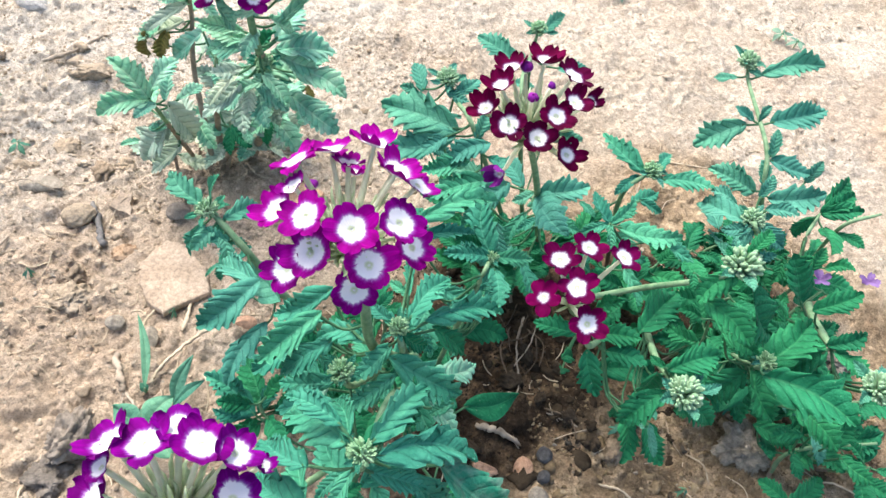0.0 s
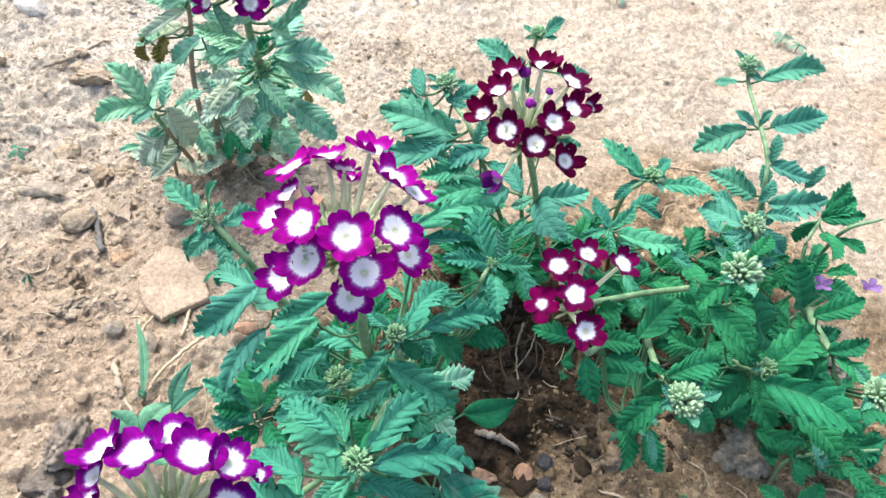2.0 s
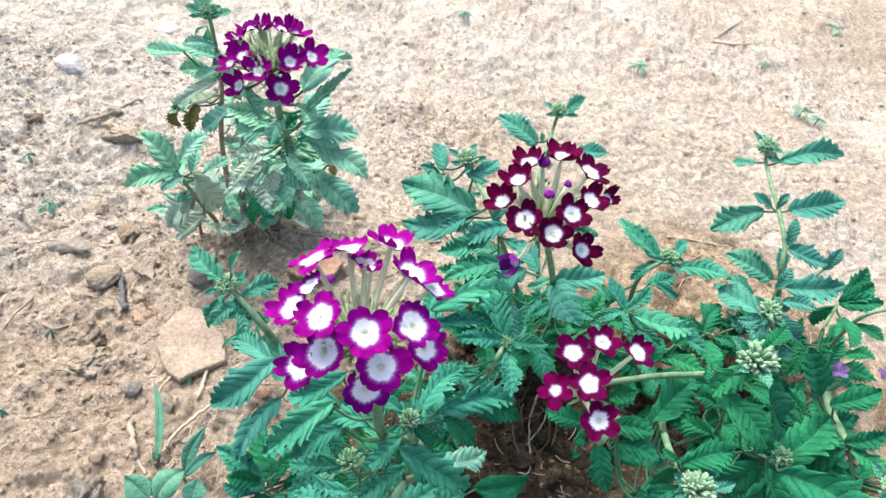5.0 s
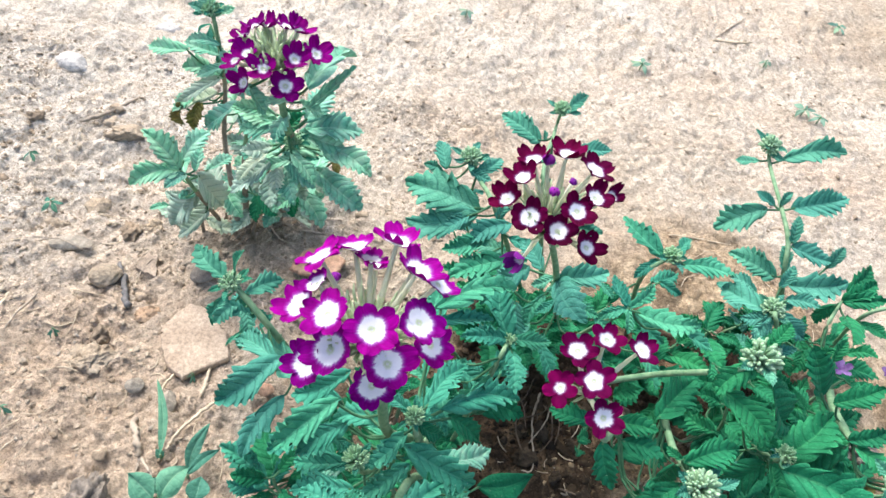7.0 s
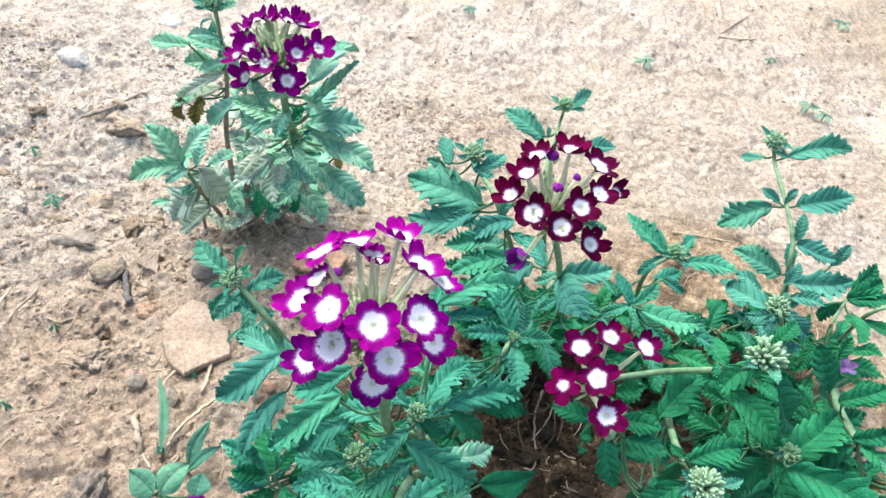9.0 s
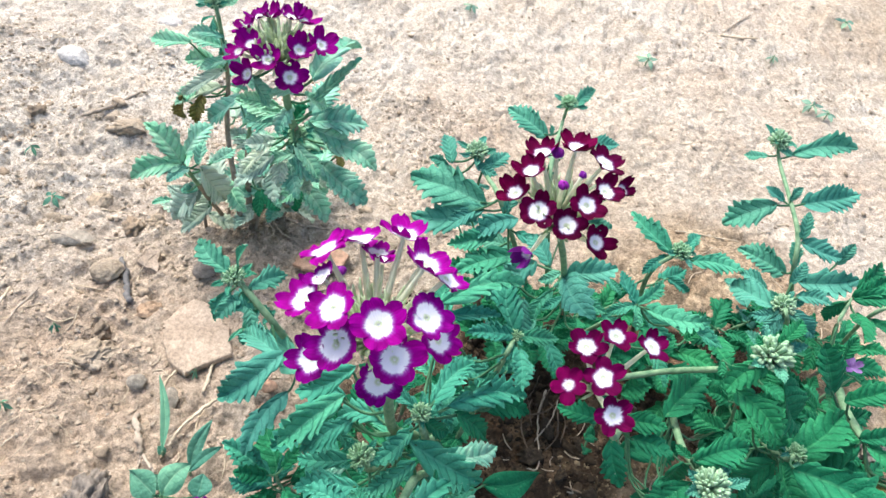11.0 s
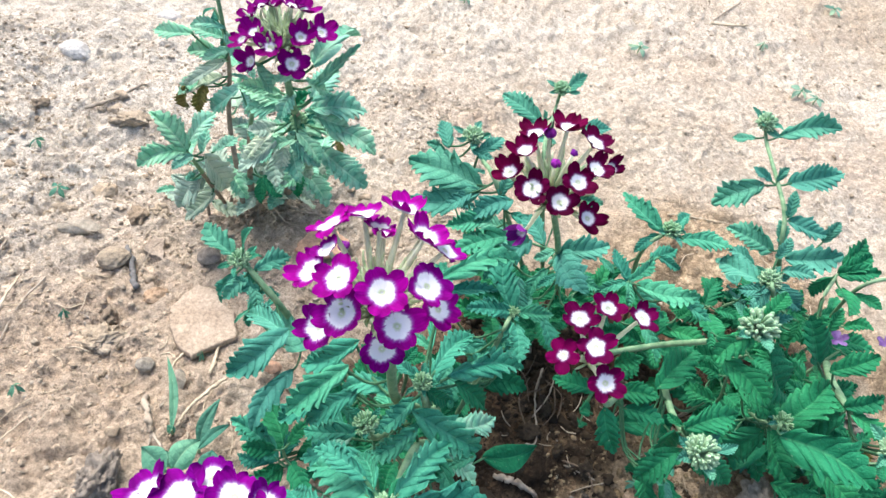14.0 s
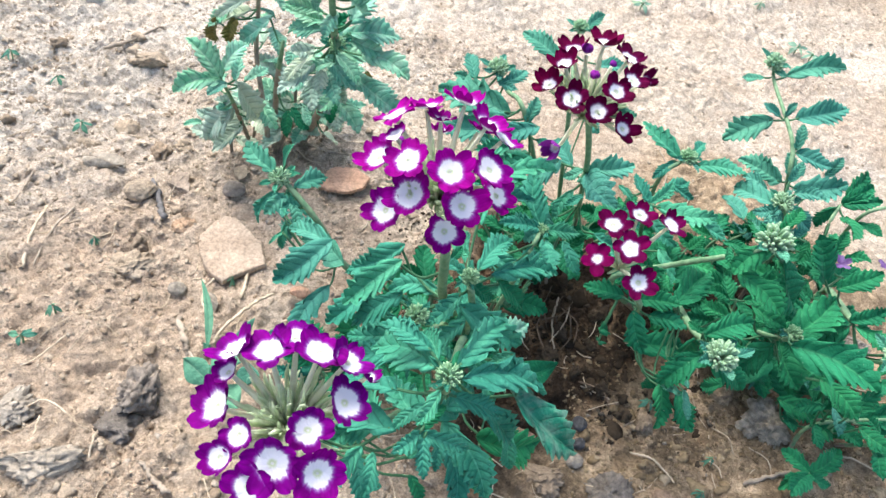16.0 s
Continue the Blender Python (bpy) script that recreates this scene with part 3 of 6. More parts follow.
def leaf(plant, base, tip, width, kind="g", smooth=False, name="leaf", roll=None):
    base, tip = Vector(base), Vector(tip)
    rng = random.Random(int(abs(base.x * 3e4) + abs(tip.y * 7e4) + abs(tip.z * 5e4)))
    way = tip - base
    length = way.length
    way.normalize()
    # a leaf turns its face to the light
    light = Vector((0.0, -0.38, 0.92))
    across = light.cross(way)
    across = across.normalized() if across.length > 0.15 else way.orthogonal().normalized()
    face = way.cross(across).normalized()
    turn = Matrix.Rotation(rng.uniform(-0.3, 0.3) if roll is None else roll, 3, way)
    across, face = turn @ across, turn @ face
    LEAVES.setdefault(plant.name, []).append((base.copy(), tip.copy(), width, kind))
    width = min(width * WIDER.get(kind, 1.2), SLIM.get(kind, 0.56) * length) if not smooth else width
    verts, faces, uvs = leaf_shape(length, width, rng, smooth, rng.uniform(0.30, 0.44) if kind == "h" else rng.uniform(0.50, 0.66))
    verts = [way * v.x + across * v.y + face * v.z for v in verts]
    # a stalk to the nearest place on a stem
    line = STEMS[plant.name]
    index = [0] * len(faces)
    if line:
        near = min(line, key=lambda q: (q - base).length + (0.02 if q.z > base.z + 0.01 else 0))
        gap = near - base
        if gap.length > 0.0015:
            mid = gap * 0.5 - Vector((0, 0, (0.12 if gap.length < 0.018 else 0.45) * gap.length))
            sv, sf = tube(spline([gap, mid, way * length * 0.08], 4), [0.00065] * 9, 5)
            o = len(verts)
            verts += sv
            uvs += [(0.5, 0.5)] * len(sv)
            faces += [tuple(o + k for k in f) for f in sf]
            index += [1] * len(sf)
    label = {"d": "dusty grey-green leaf", "u": "downy leaf with haze put into its colour", "b": "withered brown leaf", "y": "young yellow-green leaf", "w": "torn leaf with bleached spots"}.get(kind, "")
    return link_mesh(name, verts, faces, [LEAF[kind], STALK], base, plant, label, uvs, index)


def thicken(plant, share, low, high, seed):
    """Older leaves lower on the stems, below the ones that stand in the light."""
    rng = random.Random(seed)
    for base, tip, width, kind in list(LEAVES[plant.name]):
        if rng.random() > share or base.z < low or base.z > high or kind == "b":
            continue
        way = Matrix.Rotation(rng.choice((-1, 1)) * rng.uniform(0.5, 1.9), 3, "Z") @ (tip - base)
        down = rng.uniform(0.032, 0.060) if plant is not back_left else rng.uniform(0.014, 0.040)
        way.z = -abs(way.z) * 0.4 - 0.006
        b = base + Vector((rng.uniform(-0.006, 0.006), rng.uniform(0.002, 0.014), -down))
        leaf(plant, b, b + way * rng.uniform(0.85, 1.1), width * rng.uniform(0.8, 1.1), kind if kind in ("d", "h", "u", "v") else "g")


def shoot(plant, top, size, seed, kind="g"):
    """A low leafy shoot: a stem with opposite pairs of leaves, each pair turned across the last."""
    rng = random.Random(seed)
    top = Vector(top)
    root = PLACE[plant.name]
    top.z *= 0.8
    foot = top.lerp(root, rng.uniform(0.08, 0.25))
    foot.z = ground_at(foot.x, foot.y)
    mid = foot.lerp(top, 0.5) + Vector((rng.uniform(-0.006, 0.006), rng.uniform(-0.006, 0.006), 0.004))
    stem(plant, [foot, mid, top], 1.5, 1.0)
    turn = rng.uniform(0, 3.14)
    for k, f in enumerate((0.5, 0.75, 0.96)):
        at = foot.lerp(mid, f * 2) if f < 0.5 else mid.lerp(top, f * 2 - 1)
        long = size * (1.0, 1.05, 0.7)[k]
        for s in (0, math.pi):
            g = turn + k * math.pi / 2 + s + rng.uniform(-0.35, 0.35)
            way = Vector((math.cos(g), math.sin(g), rng.uniform(-0.25, 0.35) + 0.15 * k)).normalized()
            leaf(plant, at + way * 0.004, at + way * long * rng.uniform(0.8, 1.1), long * rng.uniform(0.48, 0.6), kind)


def bud_cluster(plant, at, size):
    """A tight dome of pointed green buds."""
    at = Vector(at)
    rng = random.Random(int(abs(at.x * 1e5)))
    size *= 0.76
    verts, faces = [], []
    count = 110
    for i in range(count):
        up = 1 - 1.1 * (i + 0.5) / count
        g = i * 2.39996
        r = math.sqrt(max(0, 1 - up * up))
        d = Vector((r * math.cos(g), r * math.sin(g), up)) + Vector((0, -0.15, 0))
        d = (d + Vector([rng.uniform(-0.22, 0.22) for _ in range(3)])).normalized()
        a = d * size * 0.15 - Vector((0, 0, size * 0.4))
        tip = size * rng.uniform(0.84, 1.12)
        bow = Vector((0, 0, size * 0.12))
        line = [a, a + d * tip * 0.4, a + d * tip * 0.7 + bow * 0.4, a + d * tip * 0.93 + bow, a + d * tip + bow * 1.2]
        w = size * rng.uniform(0.085, 0.118)
        sv, sf = tube(line, [w * 0.5, w * 0.8, w, w * 0.95, w * 0.45], 7)
        o = len(verts)
        verts += sv
        faces += [tuple(o + k for k in f) for f in sf]
    # young leaves below the dome
    for k in range(5):
        g = k * 1.257 + rng.uniform(-0.4, 0.4)
        way = Vector((math.cos(g), math.sin(g), rng.uniform(-0.1, 0.5))).normalized()
        b = at - Vector((0, 0, size * 0.5))
        leaf(plant, b + way * size * 0.3, b + way * size * rng.uniform(1.7, 2.5), size * rng.uniform(0.5, 0.75), "h" if plant.name in ("verbena_plant", "verbena_plant.001") else "v")
    return link_mesh("flower_bud", verts, faces, [BUD if size > 0.005 else YOUNG_BUD], at, plant, "pale green cluster of closed buds" if size > 0.005 else "small yellow-green cluster of young buds")


HEAD = {}


def flower_head(plant, at, colour):
    """The hub of a flower head: a short axis with a sheaf of calyx tubes."""
    at = Vector(at)
    rng = random.Random(int(abs(at.x * 1e5)) + 3)
    verts, faces = [], []
    count = 190 if colour != "crimson" else 10
    top = 0.024 if colour != "crimson" else 0.012
    for i in range(count):
        up = 1 - 0.62 * (i + 0.5) / count
        g = i * 2.39996
        r = math.sqrt(max(0, 1 - up * up))
        d = Vector((r * math.cos(g), r * math.sin(g), up + 0.1))
        d = (d + Vector([rng.uniform(-0.1, 0.1) for _ in range(3)])).normalized()
        tip = top * rng.uniform(0.50, 0.92) * (0.92 if colour == "violet" else 1.0)
        a = Vector((0, 0, -0.004))
        sway = Vector([rng.uniform(-0.0022, 0.0022) for _ in range(3)])
        line = [a, a + d * tip * 0.5 + sway * 0.4, a + d * tip * 0.88 + sway, a + d * tip + sway * 1.6]
        w = rng.uniform(0.62, 0.95)
        sv, sf = tube(line, [0.0005 * w, 0.0009 * w, 0.00085 * w, 0.0003 * w], 6)
        o = len(verts)
        verts += sv
        faces += [tuple(o + k for k in f) for f in sf]
    ob = link_mesh("flower_head", verts, faces, [CALYX], at, plant, HEAD_LABEL[colour])
    HEAD[ob.name] = (colour, at)
    return ob


FACING = {"magenta": 0.34, "purple": 0.42, "maroon": 0.8, "crimson": 1.2, "violet": 0.5}
HEAD_LABEL = {
    "magenta": "round head of magenta florets with white eyes",
    "purple": "round head of purple florets with white eyes",
    "maroon": "head of dark maroon florets with white eyes",
    "crimson": "small open head of six crimson florets",
    "violet": "head of violet-red florets above the leaves",
}


def floret(head, at, size, opening=1.0, tint=""):
    """Five notched petals round an eye, on a pale tube from the hub."""
    colour, hub = HEAD[head.name]
    at = Vector(at)
    rng = random.Random(int(abs(at.x * 2e5) + abs(at.y * 1e5)))
    out = (at - hub).normalized()
    # the florets at the back lean up, towards the open side of the bed
    out = (out + FACING[colour] * Vector((0.05, -0.42, 0.90))).normalized()
    low = max(0.0, min(1.0, (hub.z + 0.016 - at.z) / 0.010))
    out = (out + low * Vector((0, -0.12, 0.95))).normalized()
    a = out.orthogonal().normalized()
    a = Matrix.Rotation(rng.uniform(0, 6.28), 3, out) @ a
    b = out.cross(a)
    big = size / 2 * {"magenta": 1.0, "purple": 1.0, "maroon": 1.06}.get(colour, 1.03) * (1.0 if opening > 0.35 else 1.15)
    verts, uvs, faces, index = [], [], [], []
    along, side = [0, 0.22, 0.42, 0.6, 0.74, 0.86, 0.95, 1.0], [-1, -0.62, -0.28, 0, 0.28, 0.62, 1]
    rows = len(along)
    lobe = 0.435 if colour in ("magenta", "purple") else 0.42 if colour == "maroon" else 0.375
    shut = (1 - opening) * (1.0 if opening > 0.35 else 1.75)
    dent = {"crimson": 0.04, "maroon": 0.06}.get(colour, 0.08)
    tilt = rng.uniform(0.40, 0.75) if colour in ("maroon", "violet") else rng.uniform(0.12, 0.5)
    for k in range(5):
        g0 = 2 * math.pi * k / 5 + rng.uniform(-0.12, 0.12)
        long = rng.uniform(0.90, 1.08)
        wide = rng.uniform(0.92, 1.1)
        cup = tilt + rng.uniform(-0.24, 0.28)
        curl = rng.uniform(0, 6.28)
        o = len(verts)
        for i in range(rows):
            s = along[i]
            for v in side:
                notch = dent * math.exp(-(v / 0.3) ** 2) + 0.04 * v * v
                r = big * long * (0.05 + 0.95 * s * (1 - notch * s ** 3))
                full = math.sqrt(max(0.0, 1 - ((s - 0.62) / 0.415) ** 2)) if s > 0.62 else 0.52 + 0.48 * math.sin(s / 0.62 * math.pi / 2) ** 1.2
                hw = big * wide * lobe * full
                lat = v * hw
                z = big * (cup * s * s + 0.10 * s * v * v - 0.10 * max(0, s - 0.75) * 4 * rng.uniform(0.6, 1.0))
                z += big * 0.03 * ((k * 7) % 5) / 5 + big * 0.07 * s * s * math.sin(4.0 * v + curl)
                lift = shut * s
                rr = r * math.cos(min(lift, 1.45)) * (1 - 0.35 * shut * s * s)
                zz = z + r * math.sin(min(lift, 1.45))
                lat *= 1 - 0.45 * min(1, shut) * s
                if opening < 0.35:
                    # petals still rolled into a ball
                    rr = big * 0.62 * math.sin(math.pi * (0.08 + 0.86 * s)) * (0.80 + 0.24 * math.cos(v * 1.5)) * (1 + 0.12 * math.sin(5 * s + curl))
                    zz = big * 0.62 * (1 - math.cos(math.pi * (0.08 + 0.86 * s))) * 0.9
                    lat = 0.0
                turned = g0 + (0.70 * v if opening < 0.35 else 0.0)
                x, y = rr * math.cos(turned) - lat * math.sin(g0), rr * math.sin(turned) + lat * math.cos(g0)
                verts.append(a * x + b * y + out * zz)
                uvs.append((math.hypot(r, lat) / big, (v + 1) / 2))
        for i in range(rows - 1):
            for j in range(6):
                q = o + i * 7 + j
                faces.append((q, q + 7, q + 8, q + 1))
                index.append(0)
    # the throat closes the gaps between the petals
    o = len(verts)
    verts.append(-out * big * 0.03)
    uvs.append((0.16, 0.5))
    for k in range(10):
        g = k * math.pi / 5
        verts.append((a * math.cos(g) + b * math.sin(g)) * big * 0.30 * max(0.3, 1 - shut) - out * big * 0.012)
        uvs.append((0.25, 0.5))
    for k in range(10):
        faces.append((o, o + 1 + k, o + 1 + (k + 1) % 10))
        index.append(0)
    # tube and calyx back to the hub
    back_way = hub + Vector((0, 0, -0.002)) - at
    line = [-out * 0.0009, -out * 0.003 + back_way * 0.1, back_way * 0.55, back_way]
    sv, sf = tube(line, [0.0008, 0.0009, 0.0012, 0.0009], 6)
    o = len(verts)
    verts += sv
    uvs += [(0.5, 0.5)] * len(sv)
    faces += [tuple(o + q for q in f) for f in sf]
    index += [1] * len(sf)
    skin = PETAL[tint or colour] if opening > 0.4 else FADED
    label = ("crimson floret with a violet throat" if tint else "") if opening > 0.4 else "half-open violet floret" if opening > 0.35 else "closed violet floret"
    return link_mesh("floret", verts, faces, [skin, TUBE], at, head, label, uvs, index)

# ---- verbena plants ----
BACK_LEFT_LABEL = "upright verbena with dusty leaves and one violet flower head"
FRONT_LABEL = "bushy verbena with magenta and purple flower heads"
BACK_LABEL = "verbena with one dark maroon flower head and green buds"
RIGHT_LABEL = "sprawling verbena with a crimson flower head and pale buds"

# back left plant
back_left = plant_root((-0.1237, 0.1219), BACK_LEFT_LABEL)
stem(back_left, [(-0.0976, 0.1347, -0.0040), (-0.0769, 0.1061, 0.0650), (-0.0637, 0.0742, 0.1300), (-0.0590, 0.0450, 0.1720), (-0.0617, 0.0440, 0.2070)], 3.4, 1.8)
stem(back_left, [(-0.1276, 0.1238, -0.0040), (-0.1128, 0.1002, 0.0335), (-0.1241, 0.1239, 0.0802), (-0.1241, 0.1353, 0.1158), (-0.1224, 0.1288, 0.1594), (-0.1261, 0.1335, 0.1687)], 2.4, 1.2)
stem(back_left, [(-0.1314, 0.1229, -0.0040), (-0.1268, 0.0814, 0.0725), (-0.1294, 0.0700, 0.1028)], 1.8, 1.2)
stem(back_left, [(-0.1140, 0.1180, -0.0040), (-0.1075, 0.1086, 0.0700), (-0.0995, 0.0999, 0.1150)], 2.6, 1.8)
leaf(back_left, (-0.1294, 0.0700, 0.1028), (-0.1489, 0.0746, 0.1246), 0.0186, 'u')
leaf(back_left, (-0.1294, 0.0700, 0.1028), (-0.1542, 0.0571, 0.0968), 0.0120, 'u')
leaf(back_left, (-0.1292, 0.0730, 0.1056), (-0.1202, 0.0968, 0.1106), 0.0103, 'u')
leaf(back_left, (-0.1261, 0.0696, 0.1007), (-0.1342, 0.0566, 0.0999), 0.0110, 'u')
leaf(back_left, (-0.1204, 0.0718, 0.1001), (-0.1133, 0.0819, 0.0670), 0.0158, 'd')
leaf(back_left, (-0.1220, 0.0719, 0.1009), (-0.1205, 0.0827, 0.1111), 0.0102, 'u')
leaf(back_left, (-0.1196, 0.0814, 0.0942), (-0.1082, 0.0955, 0.0960), 0.0105, 'u')
leaf(back_left, (-0.1283, 0.0821, 0.0738), (-0.1475, 0.0847, 0.0371), 0.0215, 'd')
leaf(back_left, (-0.0691, 0.0482, 0.1438), (-0.0863, 0.0353, 0.1279), 0.0199, 'd')
leaf(back_left, (-0.0643, 0.0485, 0.1424), (-0.0644, 0.0372, 0.1311), 0.0133, 'd')
leaf(back_left, (-0.0637, 0.0522, 0.1461), (-0.0461, 0.0458, 0.1313), 0.0192, 'u')
leaf(back_left, (-0.0649, 0.0607, 0.1405), (-0.0382, 0.0696, 0.1307), 0.0151, 'u')
leaf(back_left, (-0.0552, 0.0627, 0.1550), (-0.0270, 0.0743, 0.1485), 0.0182, 'u')
leaf(back_left, (-0.0572, 0.0614, 0.1541), (-0.0352, 0.0660, 0.1429), 0.0157, 'u')
leaf(back_left, (-0.0519, 0.0533, 0.1679), (-0.0453, 0.0800, 0.1684), 0.0138, 'u')
leaf(back_left, (-0.0444, 0.0324, 0.2046), (-0.0318, 0.0689, 0.1987), 0.0138, 'u')
leaf(back_left, (-0.0642, 0.0495, 0.1678), (-0.0848, 0.0434, 0.1759), 0.0162, 'u')
leaf(back_left, (-0.0618, 0.0487, 0.1659), (-0.0822, 0.0463, 0.1622), 0.0121, 'u')
leaf(back_left, (-0.0633, 0.0566, 0.1508), (-0.0518, 0.0555, 0.1704), 0.0094, 'y')
leaf(back_left, (-0.0690, 0.0530, 0.1488), (-0.0815, 0.0406, 0.1527), 0.0138, 'd')
leaf(back_left, (-0.1416, 0.1320, 0.1394), (-0.1657, 0.1320, 0.1376), 0.0100, 'u')
leaf(back_left, (-0.1220, 0.1334, 0.1386), (-0.1445, 0.1331, 0.1427), 0.0179, 'u')
leaf(back_left, (-0.1230, 0.1340, 0.1220), (-0.1480, 0.1317, 0.1249), 0.0192, 'u')
leaf(back_left, (-0.1275, 0.1308, 0.1120), (-0.1567, 0.1326, 0.0935), 0.0188, 'd')
leaf(back_left, (-0.1471, 0.1192, 0.1092), (-0.1509, 0.1250, 0.0867), 0.0103, 'b')
leaf(back_left, (-0.1361, 0.1242, 0.1087), (-0.1371, 0.1122, 0.0956), 0.0101, 'b')
leaf(back_left, (-0.0857, 0.0913, 0.0753), (-0.0797, 0.0833, 0.0660), 0.0187, 'u')
leaf(back_left, (-0.0659, 0.0990, 0.0767), (-0.0618, 0.0862, 0.0635), 0.0187, 'd')
leaf(back_left, (-0.0472, 0.0943, 0.1085), (-0.0436, 0.0888, 0.1018), 0.0075, 'b')
leaf(back_left, (-0.1567, 0.0982, 0.0391), (-0.1674, 0.0921, 0.0393), 0.0069, 'u')
leaf(back_left, (-0.1257, 0.1309, 0.1646), (-0.1373, 0.1299, 0.1707), 0.0112, 'u')
leaf(back_left, (-0.1240, 0.1316, 0.1646), (-0.1136, 0.1383, 0.1683), 0.0112, 'u')
leaf(back_left, (-0.1259, 0.1317, 0.1659), (-0.1204, 0.1412, 0.1772), 0.0112, 'u')
leaf(back_left, (-0.1259, 0.1317, 0.1659), (-0.1342, 0.1354, 0.1771), 0.0112, 'u')
leaf(back_left, (-0.0807, 0.0687, 0.1399), (-0.0841, 0.0573, 0.1291), 0.0116, 'u')
leaf(back_left, (-0.0635, 0.0692, 0.1193), (-0.0736, 0.0596, 0.1130), 0.0119, 'd')
leaf(back_left, (-0.1282, 0.0847, 0.0762), (-0.1330, 0.0747, 0.0627), 0.0170, 'd')
leaf(back_left, (-0.1128, 0.0903, 0.0746), (-0.0985, 0.0757, 0.0655), 0.0117, 'u')
leaf(back_left, (-0.0706, 0.0324, 0.2006), (-0.0648, 0.0348, 0.1846), 0.0112, 'u')
leaf(back_left, (-0.0494, 0.0278, 0.2024), (-0.0627, 0.0296, 0.1937), 0.0108, 'u')
leaf(back_left, (-0.0511, 0.0422, 0.1883), (-0.0425, 0.0494, 0.1781), 0.0122, 'u')
leaf(back_left, (-0.1101, 0.1170, 0.1196), (-0.1313, 0.1158, 0.0966), 0.0135, 'u')
leaf(back_left, (-0.0635, 0.0450, 0.1762), (-0.0819, 0.0390, 0.1815), 0.0069, 'u')
leaf(back_left, (-0.0624, 0.0450, 0.1715), (-0.0802, 0.0370, 0.1664), 0.0061, 'u')
leaf(back_left, (-0.0576, 0.0450, 0.1787), (-0.0603, 0.0310, 0.1711), 0.0068, 'u')
leaf(back_left, (-0.0578, 0.0450, 0.1544), (-0.0431, 0.0370, 0.1415), 0.0085, 'u')
leaf(back_left, (-0.0689, 0.0450, 0.1518), (-0.0824, 0.0370, 0.1359), 0.0081, 'd')
leaf(back_left, (-0.0477, 0.0450, 0.1828), (-0.0278, 0.0550, 0.2035), 0.0063, 'u')
leaf(back_left, (-0.0709, 0.0950, 0.0790), (-0.0612, 0.0890, 0.0597), 0.0101, 'd')
leaf(back_left, (-0.0945, 0.0950, 0.0685), (-0.0816, 0.0890, 0.0576), 0.0074, 'y')
leaf(back_left, (-0.1263, 0.0950, 0.0584), (-0.1379, 0.0890, 0.0363), 0.0087, 'd')
leaf(back_left, (-0.1203, 0.1280, 0.1492), (-0.1412, 0.1280, 0.1476), 0.0063, 'u')
leaf(back_left, (-0.1212, 0.1280, 0.1464), (-0.1119, 0.1220, 0.1336), 0.0068, 'u')
leaf(back_left, (-0.1185, 0.1280, 0.1358), (-0.1362, 0.1240, 0.1272), 0.0069, 'u')
leaf(back_left, (-0.1227, 0.1280, 0.1272), (-0.1479, 0.1220, 0.1078), 0.0087, 'd')
leaf(back_left, (-0.1170, 0.1280, 0.1338), (-0.1049, 0.1240, 0.1195), 0.0070, 'u')
bud_cluster(back_left, (-0.1261, 0.1335, 0.1687), 0.0065)
bud_cluster(back_left, (-0.0581, 0.0538, 0.1535), 0.0060)

# front plant
front = plant_root((0.0343, -0.0321), FRONT_LABEL)
stem(front, [(0.0343, -0.0321, -0.0040), (0.0305, -0.0480, 0.0600), (0.0160, -0.0816, 0.1300), (0.0121, -0.0895, 0.1720), (0.0055, -0.0840, 0.1950)], 2.6, 2.2)
stem(front, [(0.0448, -0.0301, -0.0040), (0.0273, -0.0982, 0.1258), (0.0203, -0.1400, 0.1542), (0.0196, -0.1413, 0.1674)], 2.2, 1.4)
stem(front, [(0.0351, -0.0400, -0.0040), (0.0120, -0.0900, 0.0450), (-0.0180, -0.1420, 0.1000), (-0.0290, -0.1640, 0.1620)], 2.0, 1.6)
stem(front, [(0.0265, -0.0253, -0.0040), (-0.0386, -0.0139, 0.0550), (-0.0473, -0.0154, 0.0760), (-0.0572, -0.0143, 0.0940), (-0.0760, -0.0032, 0.1060)], 2.6, 1.9)
stem(front, [(0.0335, -0.0240, -0.0040), (0.0250, -0.0600, 0.0800), (0.0102, -0.0936, 0.1180), (0.0058, -0.0974, 0.1360)], 2.0, 1.4)
stem(front, [(0.0390, -0.0280, -0.0040), (0.0350, -0.0560, 0.0800), (0.0295, -0.0827, 0.1280), (0.0252, -0.0826, 0.1480)], 2.2, 1.6)
stem(front, [(0.0441, -0.0220, -0.0040), (0.0585, -0.0231, 0.0961), (0.0643, -0.0088, 0.1065)], 1.8, 1.2)
stem(front, [(0.0413, -0.0307, -0.0040), (0.0281, -0.0857, 0.1357), (0.0259, -0.0802, 0.1386)], 1.8, 1.2)
leaf(front, (-0.0782, -0.0039, 0.1091), (-0.0964, 0.0084, 0.1151), 0.0120, 'v')
leaf(front, (-0.0678, -0.0071, 0.1033), (-0.0537, 0.0089, 0.0984), 0.0100, 'v')
leaf(front, (-0.0711, -0.0104, 0.1020), (-0.0794, -0.0230, 0.0962), 0.0139, 'v')
leaf(front, (-0.0677, -0.0129, 0.0992), (-0.0636, -0.0227, 0.0914), 0.0119, 'v')
leaf(front, (-0.0401, -0.0434, 0.1108), (-0.0646, -0.0639, 0.0960), 0.0146, 'v')
leaf(front, (-0.0408, -0.0458, 0.1095), (-0.0660, -0.0253, 0.0905), 0.0108, 'v')
leaf(front, (-0.0630, -0.0150, 0.0964), (-0.0762, -0.0120, 0.1026), 0.0086, 'v')
